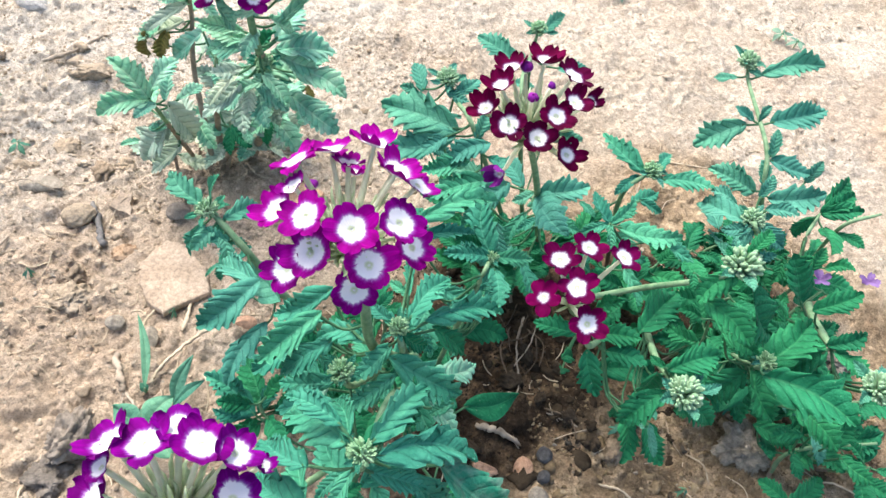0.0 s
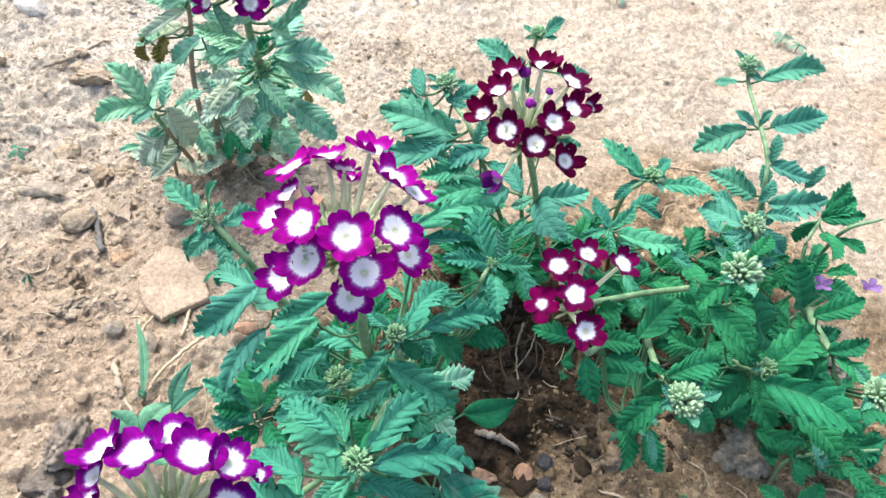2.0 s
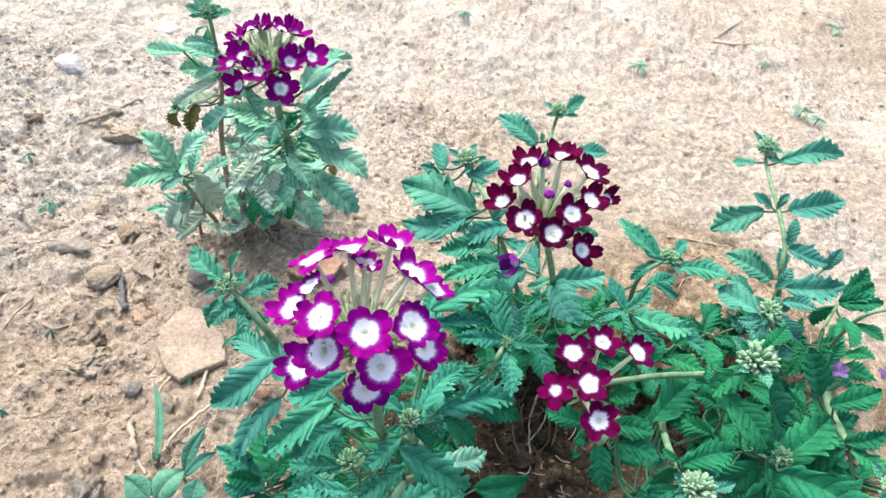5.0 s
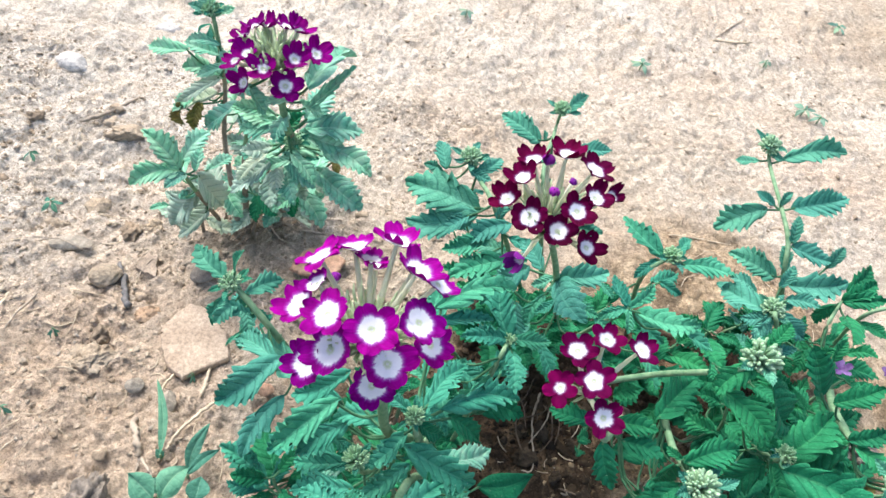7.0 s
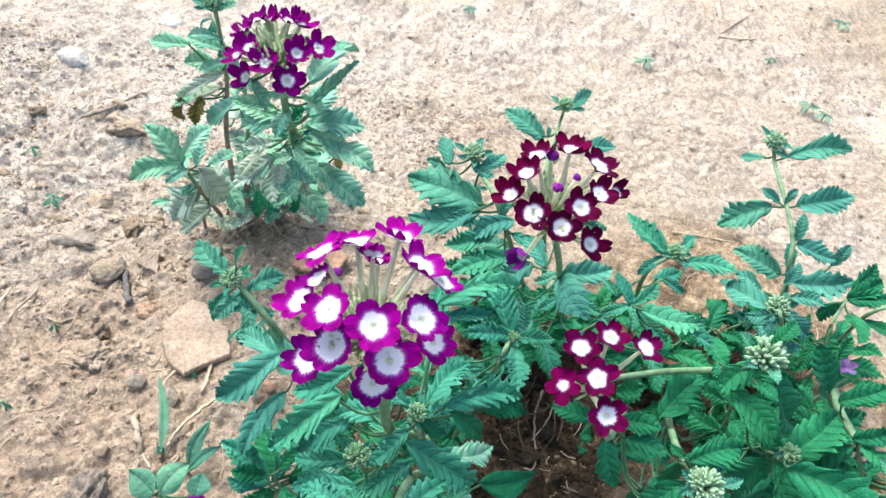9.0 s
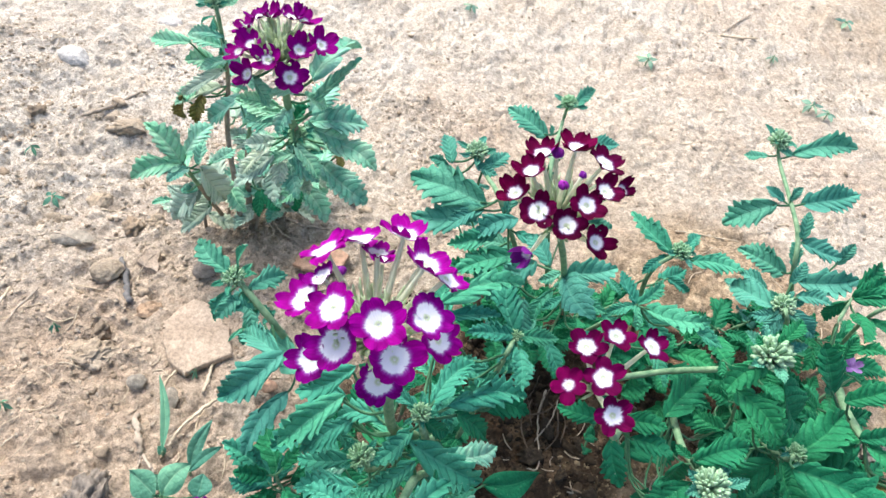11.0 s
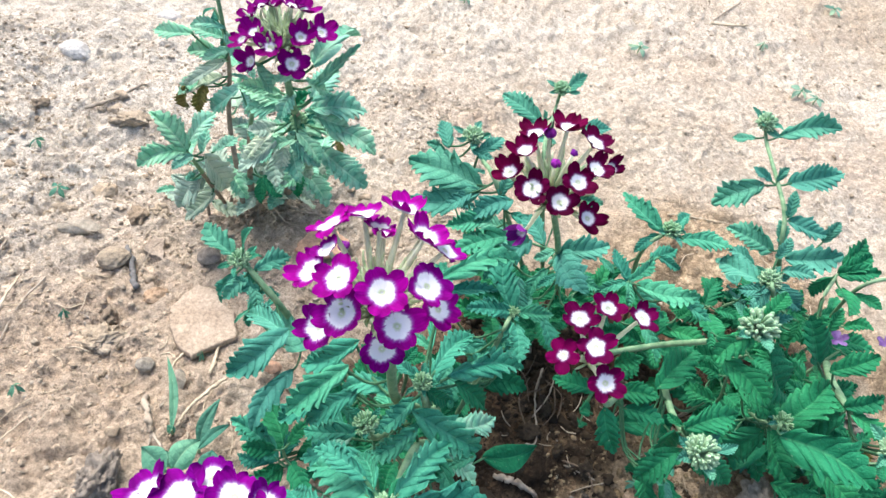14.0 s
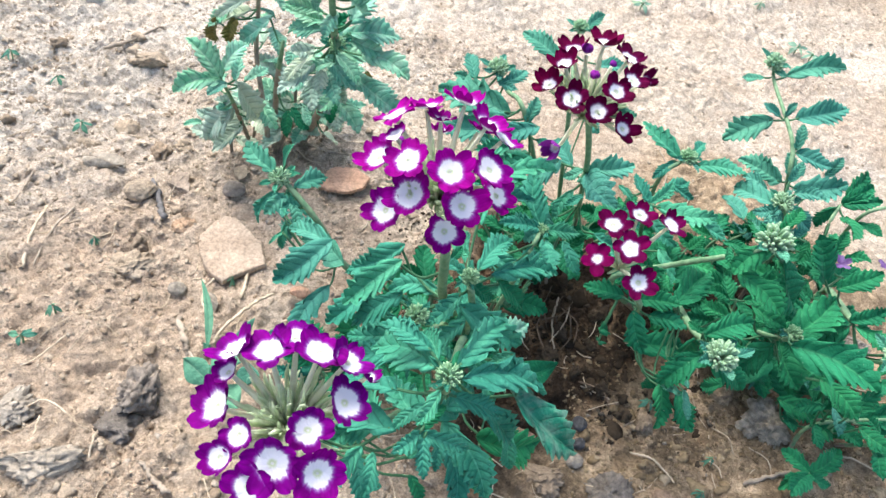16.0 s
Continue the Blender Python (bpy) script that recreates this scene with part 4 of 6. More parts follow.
leaf(front, (-0.0040, -0.0837, 0.1541), (-0.0249, -0.1011, 0.1406), 0.0129, 'h')
leaf(front, (0.0221, -0.1390, 0.1690), (0.0377, -0.1164, 0.1679), 0.0131, 'h')
leaf(front, (0.0203, -0.1400, 0.1682), (0.0332, -0.1117, 0.1643), 0.0094, 'y')
leaf(front, (0.0246, -0.1421, 0.1674), (0.0579, -0.1303, 0.1448), 0.0134, 'h')
leaf(front, (0.0445, -0.1341, 0.1516), (0.0752, -0.1417, 0.1255), 0.0158, 'w')
leaf(front, (0.0175, -0.1462, 0.1644), (0.0108, -0.1575, 0.1579), 0.0104, 'h')
leaf(front, (0.0144, -0.1398, 0.1679), (-0.0089, -0.1236, 0.1469), 0.0148, 'h')
leaf(front, (0.0150, -0.1380, 0.1690), (0.0069, -0.1224, 0.1609), 0.0103, 'h')
leaf(front, (0.0124, -0.1350, 0.1708), (-0.0074, -0.1274, 0.1703), 0.0121, 'h')
leaf(front, (0.0225, -0.1425, 0.1553), (0.0418, -0.1424, 0.1464), 0.0110, 'h')
leaf(front, (0.0295, -0.1371, 0.1476), (0.0510, -0.1379, 0.1161), 0.0113, 'h')
leaf(front, (0.0136, -0.1550, 0.1481), (0.0323, -0.1541, 0.1390), 0.0120, 'h')
leaf(front, (0.0134, -0.1541, 0.1485), (0.0211, -0.1462, 0.1532), 0.0085, 'y')
leaf(front, (0.0136, -0.1550, 0.1481), (0.0038, -0.1666, 0.1534), 0.0102, 'h')
leaf(front, (0.0147, -0.1557, 0.1478), (0.0172, -0.1695, 0.1417), 0.0113, 'h')
leaf(front, (0.0046, -0.1509, 0.1387), (-0.0189, -0.1349, 0.1181), 0.0128, 'h')
leaf(front, (-0.0065, -0.1580, 0.1354), (-0.0173, -0.1751, 0.1288), 0.0112, 'h')
leaf(front, (0.0022, -0.1432, 0.1540), (-0.0163, -0.1276, 0.1333), 0.0114, 'h')
leaf(front, (-0.0022, -0.1550, 0.1257), (-0.0035, -0.1703, 0.1193), 0.0111, 'h')
leaf(front, (0.0518, -0.1284, 0.1097), (0.0556, -0.1386, 0.0941), 0.0113, 'h')
leaf(front, (0.0257, -0.0352, 0.1557), (0.0591, -0.0207, 0.1584), 0.0103, 'h')
leaf(front, (0.0255, -0.0371, 0.1481), (0.0513, -0.0293, 0.1467), 0.0070, 'h')
leaf(front, (0.0643, -0.0088, 0.1065), (0.0568, 0.0156, 0.1249), 0.0134, 'h')
leaf(front, (0.0643, -0.0088, 0.1065), (0.0399, -0.0202, 0.1174), 0.0100, 'h')
leaf(front, (0.0664, -0.0132, 0.1037), (0.0679, -0.0403, 0.1044), 0.0144, 'h')
leaf(front, (0.0643, -0.0088, 0.1065), (0.0858, -0.0022, 0.1006), 0.0091, 'h')
leaf(front, (-0.0419, -0.0724, 0.0308), (-0.0708, -0.0600, 0.0425), 0.0205, 'h')
leaf(front, (-0.0415, -0.0694, 0.0276), (-0.0341, -0.0520, 0.0339), 0.0157, 'h')
leaf(front, (-0.0436, -0.0724, 0.0267), (-0.0495, -0.0828, 0.0238), 0.0157, 'y')
leaf(front, (-0.0439, -0.0712, 0.0273), (-0.0639, -0.0720, 0.0312), 0.0157, 'h')
leaf(front, (0.0359, -0.0195, 0.0936), (0.0597, -0.0300, 0.0920), 0.0128, 'h')
leaf(front, (-0.0043, -0.0591, 0.1350), (-0.0281, -0.0663, 0.1200), 0.0110, 'h')
leaf(front, (-0.0132, -0.0659, 0.1180), (-0.0347, -0.0829, 0.0980), 0.0144, 'h')
leaf(front, (-0.0015, -0.0734, 0.1180), (-0.0224, -0.0841, 0.1000), 0.0132, 'h')
leaf(front, (0.0144, -0.0764, 0.1280), (-0.0080, -0.0739, 0.1180), 0.0099, 'h')
leaf(front, (0.0285, -0.0781, 0.1480), (0.0431, -0.0518, 0.1420), 0.0103, 'h')
leaf(front, (0.0240, -0.0804, 0.1480), (0.0133, -0.0721, 0.1460), 0.0074, 'h')
leaf(front, (0.0351, -0.0735, 0.1420), (0.0677, -0.0510, 0.1220), 0.0118, 'h')
leaf(front, (0.0384, -0.0739, 0.1380), (0.0536, -0.0719, 0.1180), 0.0089, 'g')
leaf(front, (0.0273, -0.0839, 0.1460), (0.0368, -0.0812, 0.1360), 0.0066, 'y')
leaf(front, (0.0233, -0.0839, 0.1380), (0.0092, -0.1003, 0.1340), 0.0141, 'h')
leaf(front, (0.0229, -0.0896, 0.1380), (0.0535, -0.0910, 0.1180), 0.0200, 'h')
leaf(front, (0.0263, -0.0949, 0.1340), (0.0091, -0.1092, 0.1280), 0.0146, 'h')
leaf(front, (0.0419, -0.0736, 0.1000), (0.0612, -0.0625, 0.0940), 0.0103, 'u')
leaf(front, (-0.0033, -0.0770, 0.0800), (-0.0173, -0.0806, 0.0740), 0.0107, 'u')
leaf(front, (0.0053, -0.0945, 0.1000), (-0.0227, -0.0932, 0.0850), 0.0131, 'h')
leaf(front, (0.0492, -0.0379, 0.1000), (0.0603, -0.0266, 0.0920), 0.0097, 'h')
leaf(front, (0.0032, -0.0726, 0.1300), (0.0118, -0.0743, 0.1260), 0.0070, 'h')
leaf(front, (0.0273, -0.0478, 0.1200), (0.0176, -0.0404, 0.1180), 0.0075, 'h')
leaf(front, (0.0345, -0.0364, 0.1100), (0.0444, -0.0241, 0.1050), 0.0095, 'h')
leaf(front, (0.0528, -0.0906, 0.1100), (0.0428, -0.0930, 0.1000), 0.0097, 'h')
leaf(front, (-0.0102, -0.0676, 0.0950), (0.0009, -0.0709, 0.0850), 0.0104, 'h')
leaf(front, (0.0160, -0.0735, 0.1450), (0.0206, -0.0657, 0.1470), 0.0058, 'y')
leaf(front, (-0.0788, -0.0030, 0.0947), (-0.0884, -0.0070, 0.0704), 0.0066, 'h')
leaf(front, (-0.0732, -0.0030, 0.0963), (-0.0651, -0.0070, 0.0839), 0.0058, 'h')
leaf(front, (-0.0740, -0.0030, 0.1126), (-0.0687, 0.0010, 0.1267), 0.0049, 'h')
leaf(front, (-0.0704, -0.0030, 0.0874), (-0.0557, -0.0090, 0.0817), 0.0055, 'h')
bud_cluster(front, (-0.0760, -0.0042, 0.1075), 0.0068)
bud_cluster(front, (0.0196, -0.1413, 0.1674), 0.0055)
bud_cluster(front, (0.0059, -0.0983, 0.1380), 0.0060)
bud_cluster(front, (0.0251, -0.0830, 0.1500), 0.0048)
bud_cluster(front, (0.0643, -0.0088, 0.1065), 0.0045)

# back plant
back = plant_root((0.1100, 0.0843), BACK_LABEL)
stem(back, [(0.1100, 0.0843, -0.0040), (0.0810, 0.0125, 0.1334), (0.0678, -0.0054, 0.1820), (0.0683, 0.0105, 0.1883)], 2.0, 1.5)
stem(back, [(0.0921, 0.0901, -0.0040), (0.0500, 0.0584, 0.1228), (0.0387, 0.0895, 0.1163), (0.0315, 0.0982, 0.1259)], 1.9, 1.2)
stem(back, [(0.0995, 0.1017, -0.0040), (0.0678, 0.0511, 0.1549), (0.0803, 0.1459, 0.1127), (0.0822, 0.1562, 0.1267)], 1.7, 1.1)
stem(back, [(0.1160, 0.0762, -0.0040), (0.1242, 0.0217, 0.1089)], 1.8, 1.3)
stem(back, [(0.1588, 0.0853, -0.0040), (0.1346, 0.0516, 0.0965), (0.1465, 0.0552, 0.1189)], 1.8, 1.3)
leaf(back, (0.0408, 0.0593, 0.1230), (-0.0020, 0.0722, 0.1226), 0.0230, 'v')
leaf(back, (0.0396, 0.0575, 0.1211), (0.0017, 0.0565, 0.1091), 0.0153, 'v')
leaf(back, (0.0582, 0.0557, 0.1210), (0.0379, 0.0419, 0.1145), 0.0144, 'v')
leaf(back, (0.0186, 0.0916, 0.1184), (0.0118, 0.1090, 0.1233), 0.0142, 'v')
leaf(back, (0.0363, 0.0925, 0.1195), (0.0479, 0.1077, 0.1193), 0.0097, 'v')
leaf(back, (0.0174, 0.0901, 0.1168), (0.0054, 0.0919, 0.1193), 0.0074, 'v')
leaf(back, (0.0313, 0.0931, 0.1200), (0.0451, 0.0900, 0.1173), 0.0088, 'v')
leaf(back, (0.0732, 0.1431, 0.1079), (0.0464, 0.1564, 0.1136), 0.0148, 'v')
leaf(back, (0.0845, 0.1540, 0.1242), (0.0975, 0.1668, 0.1313), 0.0075, 'v')
leaf(back, (0.0970, 0.1411, 0.1103), (0.1165, 0.1380, 0.1152), 0.0106, 'v')
leaf(back, (0.0758, 0.1436, 0.1090), (0.0735, 0.1479, 0.1141), 0.0041, 'v')
leaf(back, (0.0812, 0.0117, 0.1327), (0.0955, -0.0149, 0.1361), 0.0166, 'v')
leaf(back, (0.0818, 0.0124, 0.1334), (0.1054, 0.0192, 0.1368), 0.0126, 'v')
leaf(back, (0.0796, 0.0127, 0.1333), (0.0697, 0.0091, 0.1284), 0.0107, 'v')
leaf(back, (0.0856, 0.0149, 0.1132), (0.0751, 0.0068, 0.1099), 0.0125, 'h')
leaf(back, (0.0742, -0.0035, 0.1851), (0.0884, -0.0060, 0.1862), 0.0114, 'v')
leaf(back, (0.0744, 0.0044, 0.1787), (0.0837, 0.0114, 0.1809), 0.0096, 'v')
leaf(back, (0.0601, 0.0414, 0.1077), (0.0289, 0.0249, 0.1047), 0.0184, 'h')
leaf(back, (0.0491, 0.0495, 0.1141), (0.0234, 0.0382, 0.1108), 0.0151, 'h')
leaf(back, (0.0668, 0.0163, 0.1341), (0.0528, 0.0143, 0.1103), 0.0161, 'v')
leaf(back, (0.0752, 0.0212, 0.1264), (0.0629, 0.0378, 0.1260), 0.0144, 'v')
leaf(back, (0.0580, 0.0502, 0.1156), (0.0774, 0.0435, 0.1122), 0.0152, 'h')
leaf(back, (0.0505, 0.0563, 0.1207), (0.0537, 0.0672, 0.1323), 0.0117, 'v')
leaf(back, (0.0351, 0.0570, 0.1205), (0.0223, 0.0466, 0.1104), 0.0152, 'v')
leaf(back, (0.0799, 0.0190, 0.1121), (0.0730, 0.0049, 0.0997), 0.0166, 'h')
leaf(back, (0.0896, 0.0193, 0.1144), (0.1077, 0.0107, 0.1119), 0.0133, 'h')
leaf(back, (0.0621, 0.0323, 0.1001), (0.0494, 0.0216, 0.0902), 0.0152, 'h')
leaf(back, (0.0457, 0.0557, 0.0923), (0.0422, 0.0431, 0.0812), 0.0181, 'h')
leaf(back, (0.1423, 0.0548, 0.1166), (0.1180, 0.0714, 0.1244), 0.0159, 'h')
leaf(back, (0.1511, 0.0512, 0.1170), (0.1790, 0.0476, 0.1185), 0.0131, 'h')
leaf(back, (0.1397, 0.0543, 0.1151), (0.1294, 0.0471, 0.1045), 0.0137, 'h')
leaf(back, (0.1493, 0.0531, 0.1181), (0.1573, 0.0671, 0.1208), 0.0066, 'h')
leaf(back, (0.1242, 0.0217, 0.1089), (0.1151, 0.0377, 0.1143), 0.0145, 'h')
leaf(back, (0.1242, 0.0217, 0.1089), (0.1356, 0.0349, 0.1163), 0.0145, 'h')
leaf(back, (0.1242, 0.0217, 0.1089), (0.1100, 0.0181, 0.1015), 0.0117, 'h')
leaf(back, (0.1278, 0.0202, 0.1089), (0.1589, 0.0132, 0.1158), 0.0130, 'h')
leaf(back, (0.1242, 0.0217, 0.1089), (0.1255, 0.0111, 0.1008), 0.0096, 'h')
leaf(back, (0.1482, 0.0148, 0.1123), (0.1673, 0.0062, 0.1063), 0.0231, 'h')
leaf(back, (0.1050, 0.0107, 0.1111), (0.1173, 0.0017, 0.1077), 0.0120, 'h')
leaf(back, (0.1135, 0.0503, 0.0922), (0.1224, 0.0430, 0.0885), 0.0110, 'h')
bud_cluster(back, (0.0315, 0.0982, 0.1259), 0.0075)
bud_cluster(back, (0.0822, 0.1562, 0.1267), 0.0065)
bud_cluster(back, (0.1465, 0.0552, 0.1189), 0.0065)

# right plant
right = plant_root((0.1606, 0.0328), RIGHT_LABEL)
stem(right, [(0.1606, 0.0328, -0.0040), (0.1118, -0.0089, 0.0742), (0.1408, -0.0023, 0.0877), (0.1683, -0.0164, 0.1237), (0.1786, -0.0119, 0.1327)], 2.2, 1.5)
stem(right, [(0.1569, 0.0321, -0.0040), (0.1058, -0.0659, 0.1286), (0.1014, -0.0678, 0.1357)], 1.9, 1.4)
stem(right, [(0.1833, 0.0391, -0.0040), (0.1610, 0.0002, 0.0500), (0.1522, -0.0404, 0.0830), (0.1570, -0.0652, 0.0985)], 2.3, 2.0)
stem(right, [(0.2676, 0.1036, -0.0040), (0.2239, 0.0779, 0.0890), (0.2185, 0.0881, 0.1114), (0.2166, 0.1098, 0.1162), (0.2160, 0.1508, 0.1162), (0.2140, 0.1585, 0.1253)], 1.9, 1.2)
stem(right, [(0.2992, 0.0802, -0.0040), (0.2656, 0.0387, 0.0450), (0.2422, 0.0005, 0.0800), (0.2406, -0.0219, 0.0895)], 2.8, 2.4)
stem(right, [(0.2979, 0.0957, -0.0040), (0.2386, 0.0412, 0.0935), (0.2551, 0.0682, 0.0921)], 1.6, 1.1)
stem(right, [(0.2938, 0.0948, -0.0040), (0.2639, 0.0588, 0.0901), (0.2812, 0.0607, 0.1059)], 1.5, 1.2)
stem(right, [(0.2691, 0.0897, -0.0040), (0.1986, 0.0207, 0.1154), (0.1944, 0.0263, 0.1236)], 1.7, 1.2)
stem(right, [(0.2244, 0.0406, -0.0040), (0.2050, -0.0308, 0.0757), (0.2084, -0.0320, 0.0841)], 1.8, 1.3)
stem(right, [(0.2452, -0.0540, -0.0040), (0.2503, -0.0468, 0.0200), (0.2946, -0.0403, 0.0300)], 1.6, 1.2)
leaf(right, (0.1034, -0.0522, 0.1158), (0.0841, -0.0475, 0.1140), 0.0125, 'g')
leaf(right, (0.1142, -0.0445, 0.1053), (0.1348, -0.0474, 0.1106), 0.0137, 'g')
leaf(right, (0.1062, -0.0622, 0.1190), (0.1137, -0.0776, 0.1071), 0.0129, 'g')
leaf(right, (0.1199, -0.0514, 0.1030), (0.1381, -0.0581, 0.1056), 0.0193, 'g')
leaf(right, (0.1151, -0.0377, 0.0976), (0.1053, -0.0342, 0.1092), 0.0095, 'g')
leaf(right, (0.1188, -0.0234, 0.0955), (0.1295, -0.0264, 0.1095), 0.0149, 'g')
leaf(right, (0.1466, -0.0212, 0.0774), (0.1685, 0.0069, 0.0757), 0.0237, 'g')
leaf(right, (0.1499, -0.0554, 0.1000), (0.1740, -0.0460, 0.1053), 0.0175, 'g')
leaf(right, (0.1489, -0.0543, 0.1002), (0.1419, -0.0488, 0.1005), 0.0051, 'g')
leaf(right, (0.1492, -0.0639, 0.0969), (0.1329, -0.0731, 0.0768), 0.0191, 'g')
leaf(right, (0.1572, -0.0624, 0.0888), (0.1789, -0.0653, 0.0721), 0.0179, 'g')
leaf(right, (0.1484, -0.0523, 0.0917), (0.1480, -0.0505, 0.0664), 0.0143, 'g')
leaf(right, (0.1505, -0.0502, 0.0943), (0.1678, -0.0535, 0.0942), 0.0154, 'g')
leaf(right, (0.1797, -0.0092, 0.1355), (0.1887, 0.0011, 0.1434), 0.0152, 'g')
leaf(right, (0.1772, -0.0151, 0.1295), (0.1618, -0.0250, 0.1145), 0.0144, 'g')
leaf(right, (0.1666, -0.0205, 0.1120), (0.1897, -0.0393, 0.1058), 0.0220, 'g')
leaf(right, (0.1877, -0.0161, 0.1211), (0.2072, -0.0184, 0.0893), 0.0188, 'g')
leaf(right, (0.1587, -0.0125, 0.1219), (0.1603, -0.0201, 0.1171), 0.0072, 'g')
leaf(right, (0.1788, -0.0143, 0.1310), (0.1709, -0.0051, 0.1339), 0.0117, 'g')
leaf(right, (0.2106, 0.1529, 0.1155), (0.1972, 0.1555, 0.1106), 0.0097, 'v')
leaf(right, (0.2221, 0.1512, 0.1210), (0.2553, 0.1489, 0.1344), 0.0133, 'v')
leaf(right, (0.2093, 0.1120, 0.1139), (0.1842, 0.1073, 0.0942), 0.0175, 'v')
leaf(right, (0.2208, 0.1093, 0.1185), (0.2498, 0.1148, 0.1296), 0.0168, 'v')
leaf(right, (0.2129, 0.1120, 0.1163), (0.2017, 0.1199, 0.1185), 0.0058, 'v')
leaf(right, (0.2151, 0.1116, 0.1172), (0.2200, 0.1160, 0.1258), 0.0058, 'v')
leaf(right, (0.2145, 0.1554, 0.1213), (0.2238, 0.1502, 0.1209), 0.0053, 'v')
leaf(right, (0.2205, 0.0872, 0.1119), (0.2207, 0.0980, 0.1239), 0.0065, 'v')
leaf(right, (0.2159, 0.0741, 0.0956), (0.1872, 0.0821, 0.1019), 0.0193, 'v')
leaf(right, (0.2200, 0.0763, 0.1003), (0.2162, 0.0873, 0.1091), 0.0146, 'v')
leaf(right, (0.2202, 0.0866, 0.1110), (0.2441, 0.0824, 0.1073), 0.0123, 'v')
leaf(right, (0.2576, 0.1013, 0.0835), (0.2644, 0.1086, 0.0963), 0.0115, 'v')
leaf(right, (0.2226, 0.0700, 0.0958), (0.2479, 0.0648, 0.1118), 0.0187, 'v')
leaf(right, (0.1952, 0.0336, 0.1308), (0.1991, 0.0412, 0.1408), 0.0143, 'v')
leaf(right, (0.1984, 0.0289, 0.1284), (0.2147, 0.0258, 0.1296), 0.0190, 'v')
leaf(right, (0.1918, 0.0251, 0.1210), (0.1755, 0.0452, 0.1102), 0.0167, 'v')
leaf(right, (0.1926, 0.0233, 0.1198), (0.1806, 0.0247, 0.1143), 0.0128, 'v')
leaf(right, (0.1950, 0.0229, 0.1210), (0.1870, 0.0151, 0.1098), 0.0157, 'v')
leaf(right, (0.1982, 0.0236, 0.1235), (0.2123, 0.0181, 0.1131), 0.0159, 'v')
leaf(right, (0.1901, 0.0390, 0.1179), (0.1762, 0.0474, 0.1180), 0.0146, 'v')
leaf(right, (0.2266, -0.0031, 0.0957), (0.2139, 0.0120, 0.1173), 0.0234, 'g')
leaf(right, (0.2313, -0.0064, 0.0965), (0.2527, -0.0011, 0.1086), 0.0187, 'g')
leaf(right, (0.2340, 0.0165, 0.1013), (0.2382, 0.0249, 0.1112), 0.0167, 'g')
leaf(right, (0.2201, 0.0107, 0.1059), (0.2283, 0.0139, 0.1140), 0.0163, 'g')
leaf(right, (0.2149, 0.0160, 0.1068), (0.2116, 0.0072, 0.0978), 0.0163, 'g')
leaf(right, (0.2382, -0.0247, 0.0890), (0.2220, -0.0321, 0.0642), 0.0242, 'g')
leaf(right, (0.2407, -0.0250, 0.0905), (0.2541, -0.0403, 0.0907), 0.0208, 'g')
leaf(right, (0.2380, -0.0223, 0.0903), (0.2529, -0.0198, 0.1027), 0.0164, 'g')
leaf(right, (0.2263, -0.0037, 0.0813), (0.2182, 0.0068, 0.0838), 0.0167, 'g')
leaf(right, (0.2551, 0.0682, 0.0921), (0.2710, 0.0761, 0.1042), 0.0169, 'y')
leaf(right, (0.2551, 0.0682, 0.0921), (0.2742, 0.0636, 0.1028), 0.0168, 'g')
leaf(right, (0.2552, 0.0583, 0.0909), (0.2499, 0.0307, 0.0982), 0.0171, 'g')
leaf(right, (0.2641, 0.0575, 0.0891), (0.2769, 0.0476, 0.0904), 0.0185, 'g')
leaf(right, (0.2530, 0.0670, 0.0895), (0.2488, 0.0671, 0.0715), 0.0153, 'g')
leaf(right, (0.2570, 0.0710, 0.0963), (0.2691, 0.0873, 0.1058), 0.0127, 'g')
leaf(right, (0.2020, -0.0441, 0.0888), (0.2431, -0.0636, 0.0904), 0.0349, 'y')
leaf(right, (0.2027, -0.0335, 0.0792), (0.2143, -0.0566, 0.0670), 0.0254, 'g')
leaf(right, (0.2052, -0.0339, 0.0805), (0.2334, -0.0093, 0.0914), 0.0259, 'g')
leaf(right, (0.2051, -0.0303, 0.0691), (0.1967, -0.0281, 0.0383), 0.0241, 'g')
leaf(right, (0.2064, -0.0341, 0.0811), (0.2073, -0.0465, 0.0725), 0.0131, 'g')
leaf(right, (0.2024, -0.0311, 0.0809), (0.1929, -0.0161, 0.0727), 0.0195, 'g')
leaf(right, (0.2300, -0.0448, 0.0649), (0.2525, -0.0619, 0.0558), 0.0258, 'g')
leaf(right, (0.2437, -0.0487, 0.0440), (0.2302, -0.0483, 0.0351), 0.0192, 'g')
leaf(right, (0.2445, -0.0521, 0.0286), (0.2491, -0.0653, 0.0239), 0.0162, 'g')
leaf(right, (0.2585, -0.0600, 0.0474), (0.2724, -0.0738, 0.0498), 0.0292, 'y')
leaf(right, (0.2536, -0.0554, 0.0468), (0.2661, -0.0445, 0.0636), 0.0208, 'g')
leaf(right, (0.1863, -0.0190, 0.0860), (0.2050, -0.0283, 0.0831), 0.0230, 'g')
leaf(right, (0.1768, -0.0226, 0.0775), (0.1621, -0.0136, 0.0770), 0.0191, 'g')
leaf(right, (0.2361, -0.0056, 0.0702), (0.2220, 0.0047, 0.0689), 0.0209, 'g')
leaf(right, (0.2001, -0.0173, 0.0344), (0.2202, -0.0278, 0.0252), 0.0212, 'g')
bud_cluster(right, (0.1786, -0.0119, 0.1327), 0.0110)
bud_cluster(right, (0.2140, 0.1585, 0.1253), 0.0080)
bud_cluster(right, (0.1570, -0.0652, 0.1001), 0.0100)
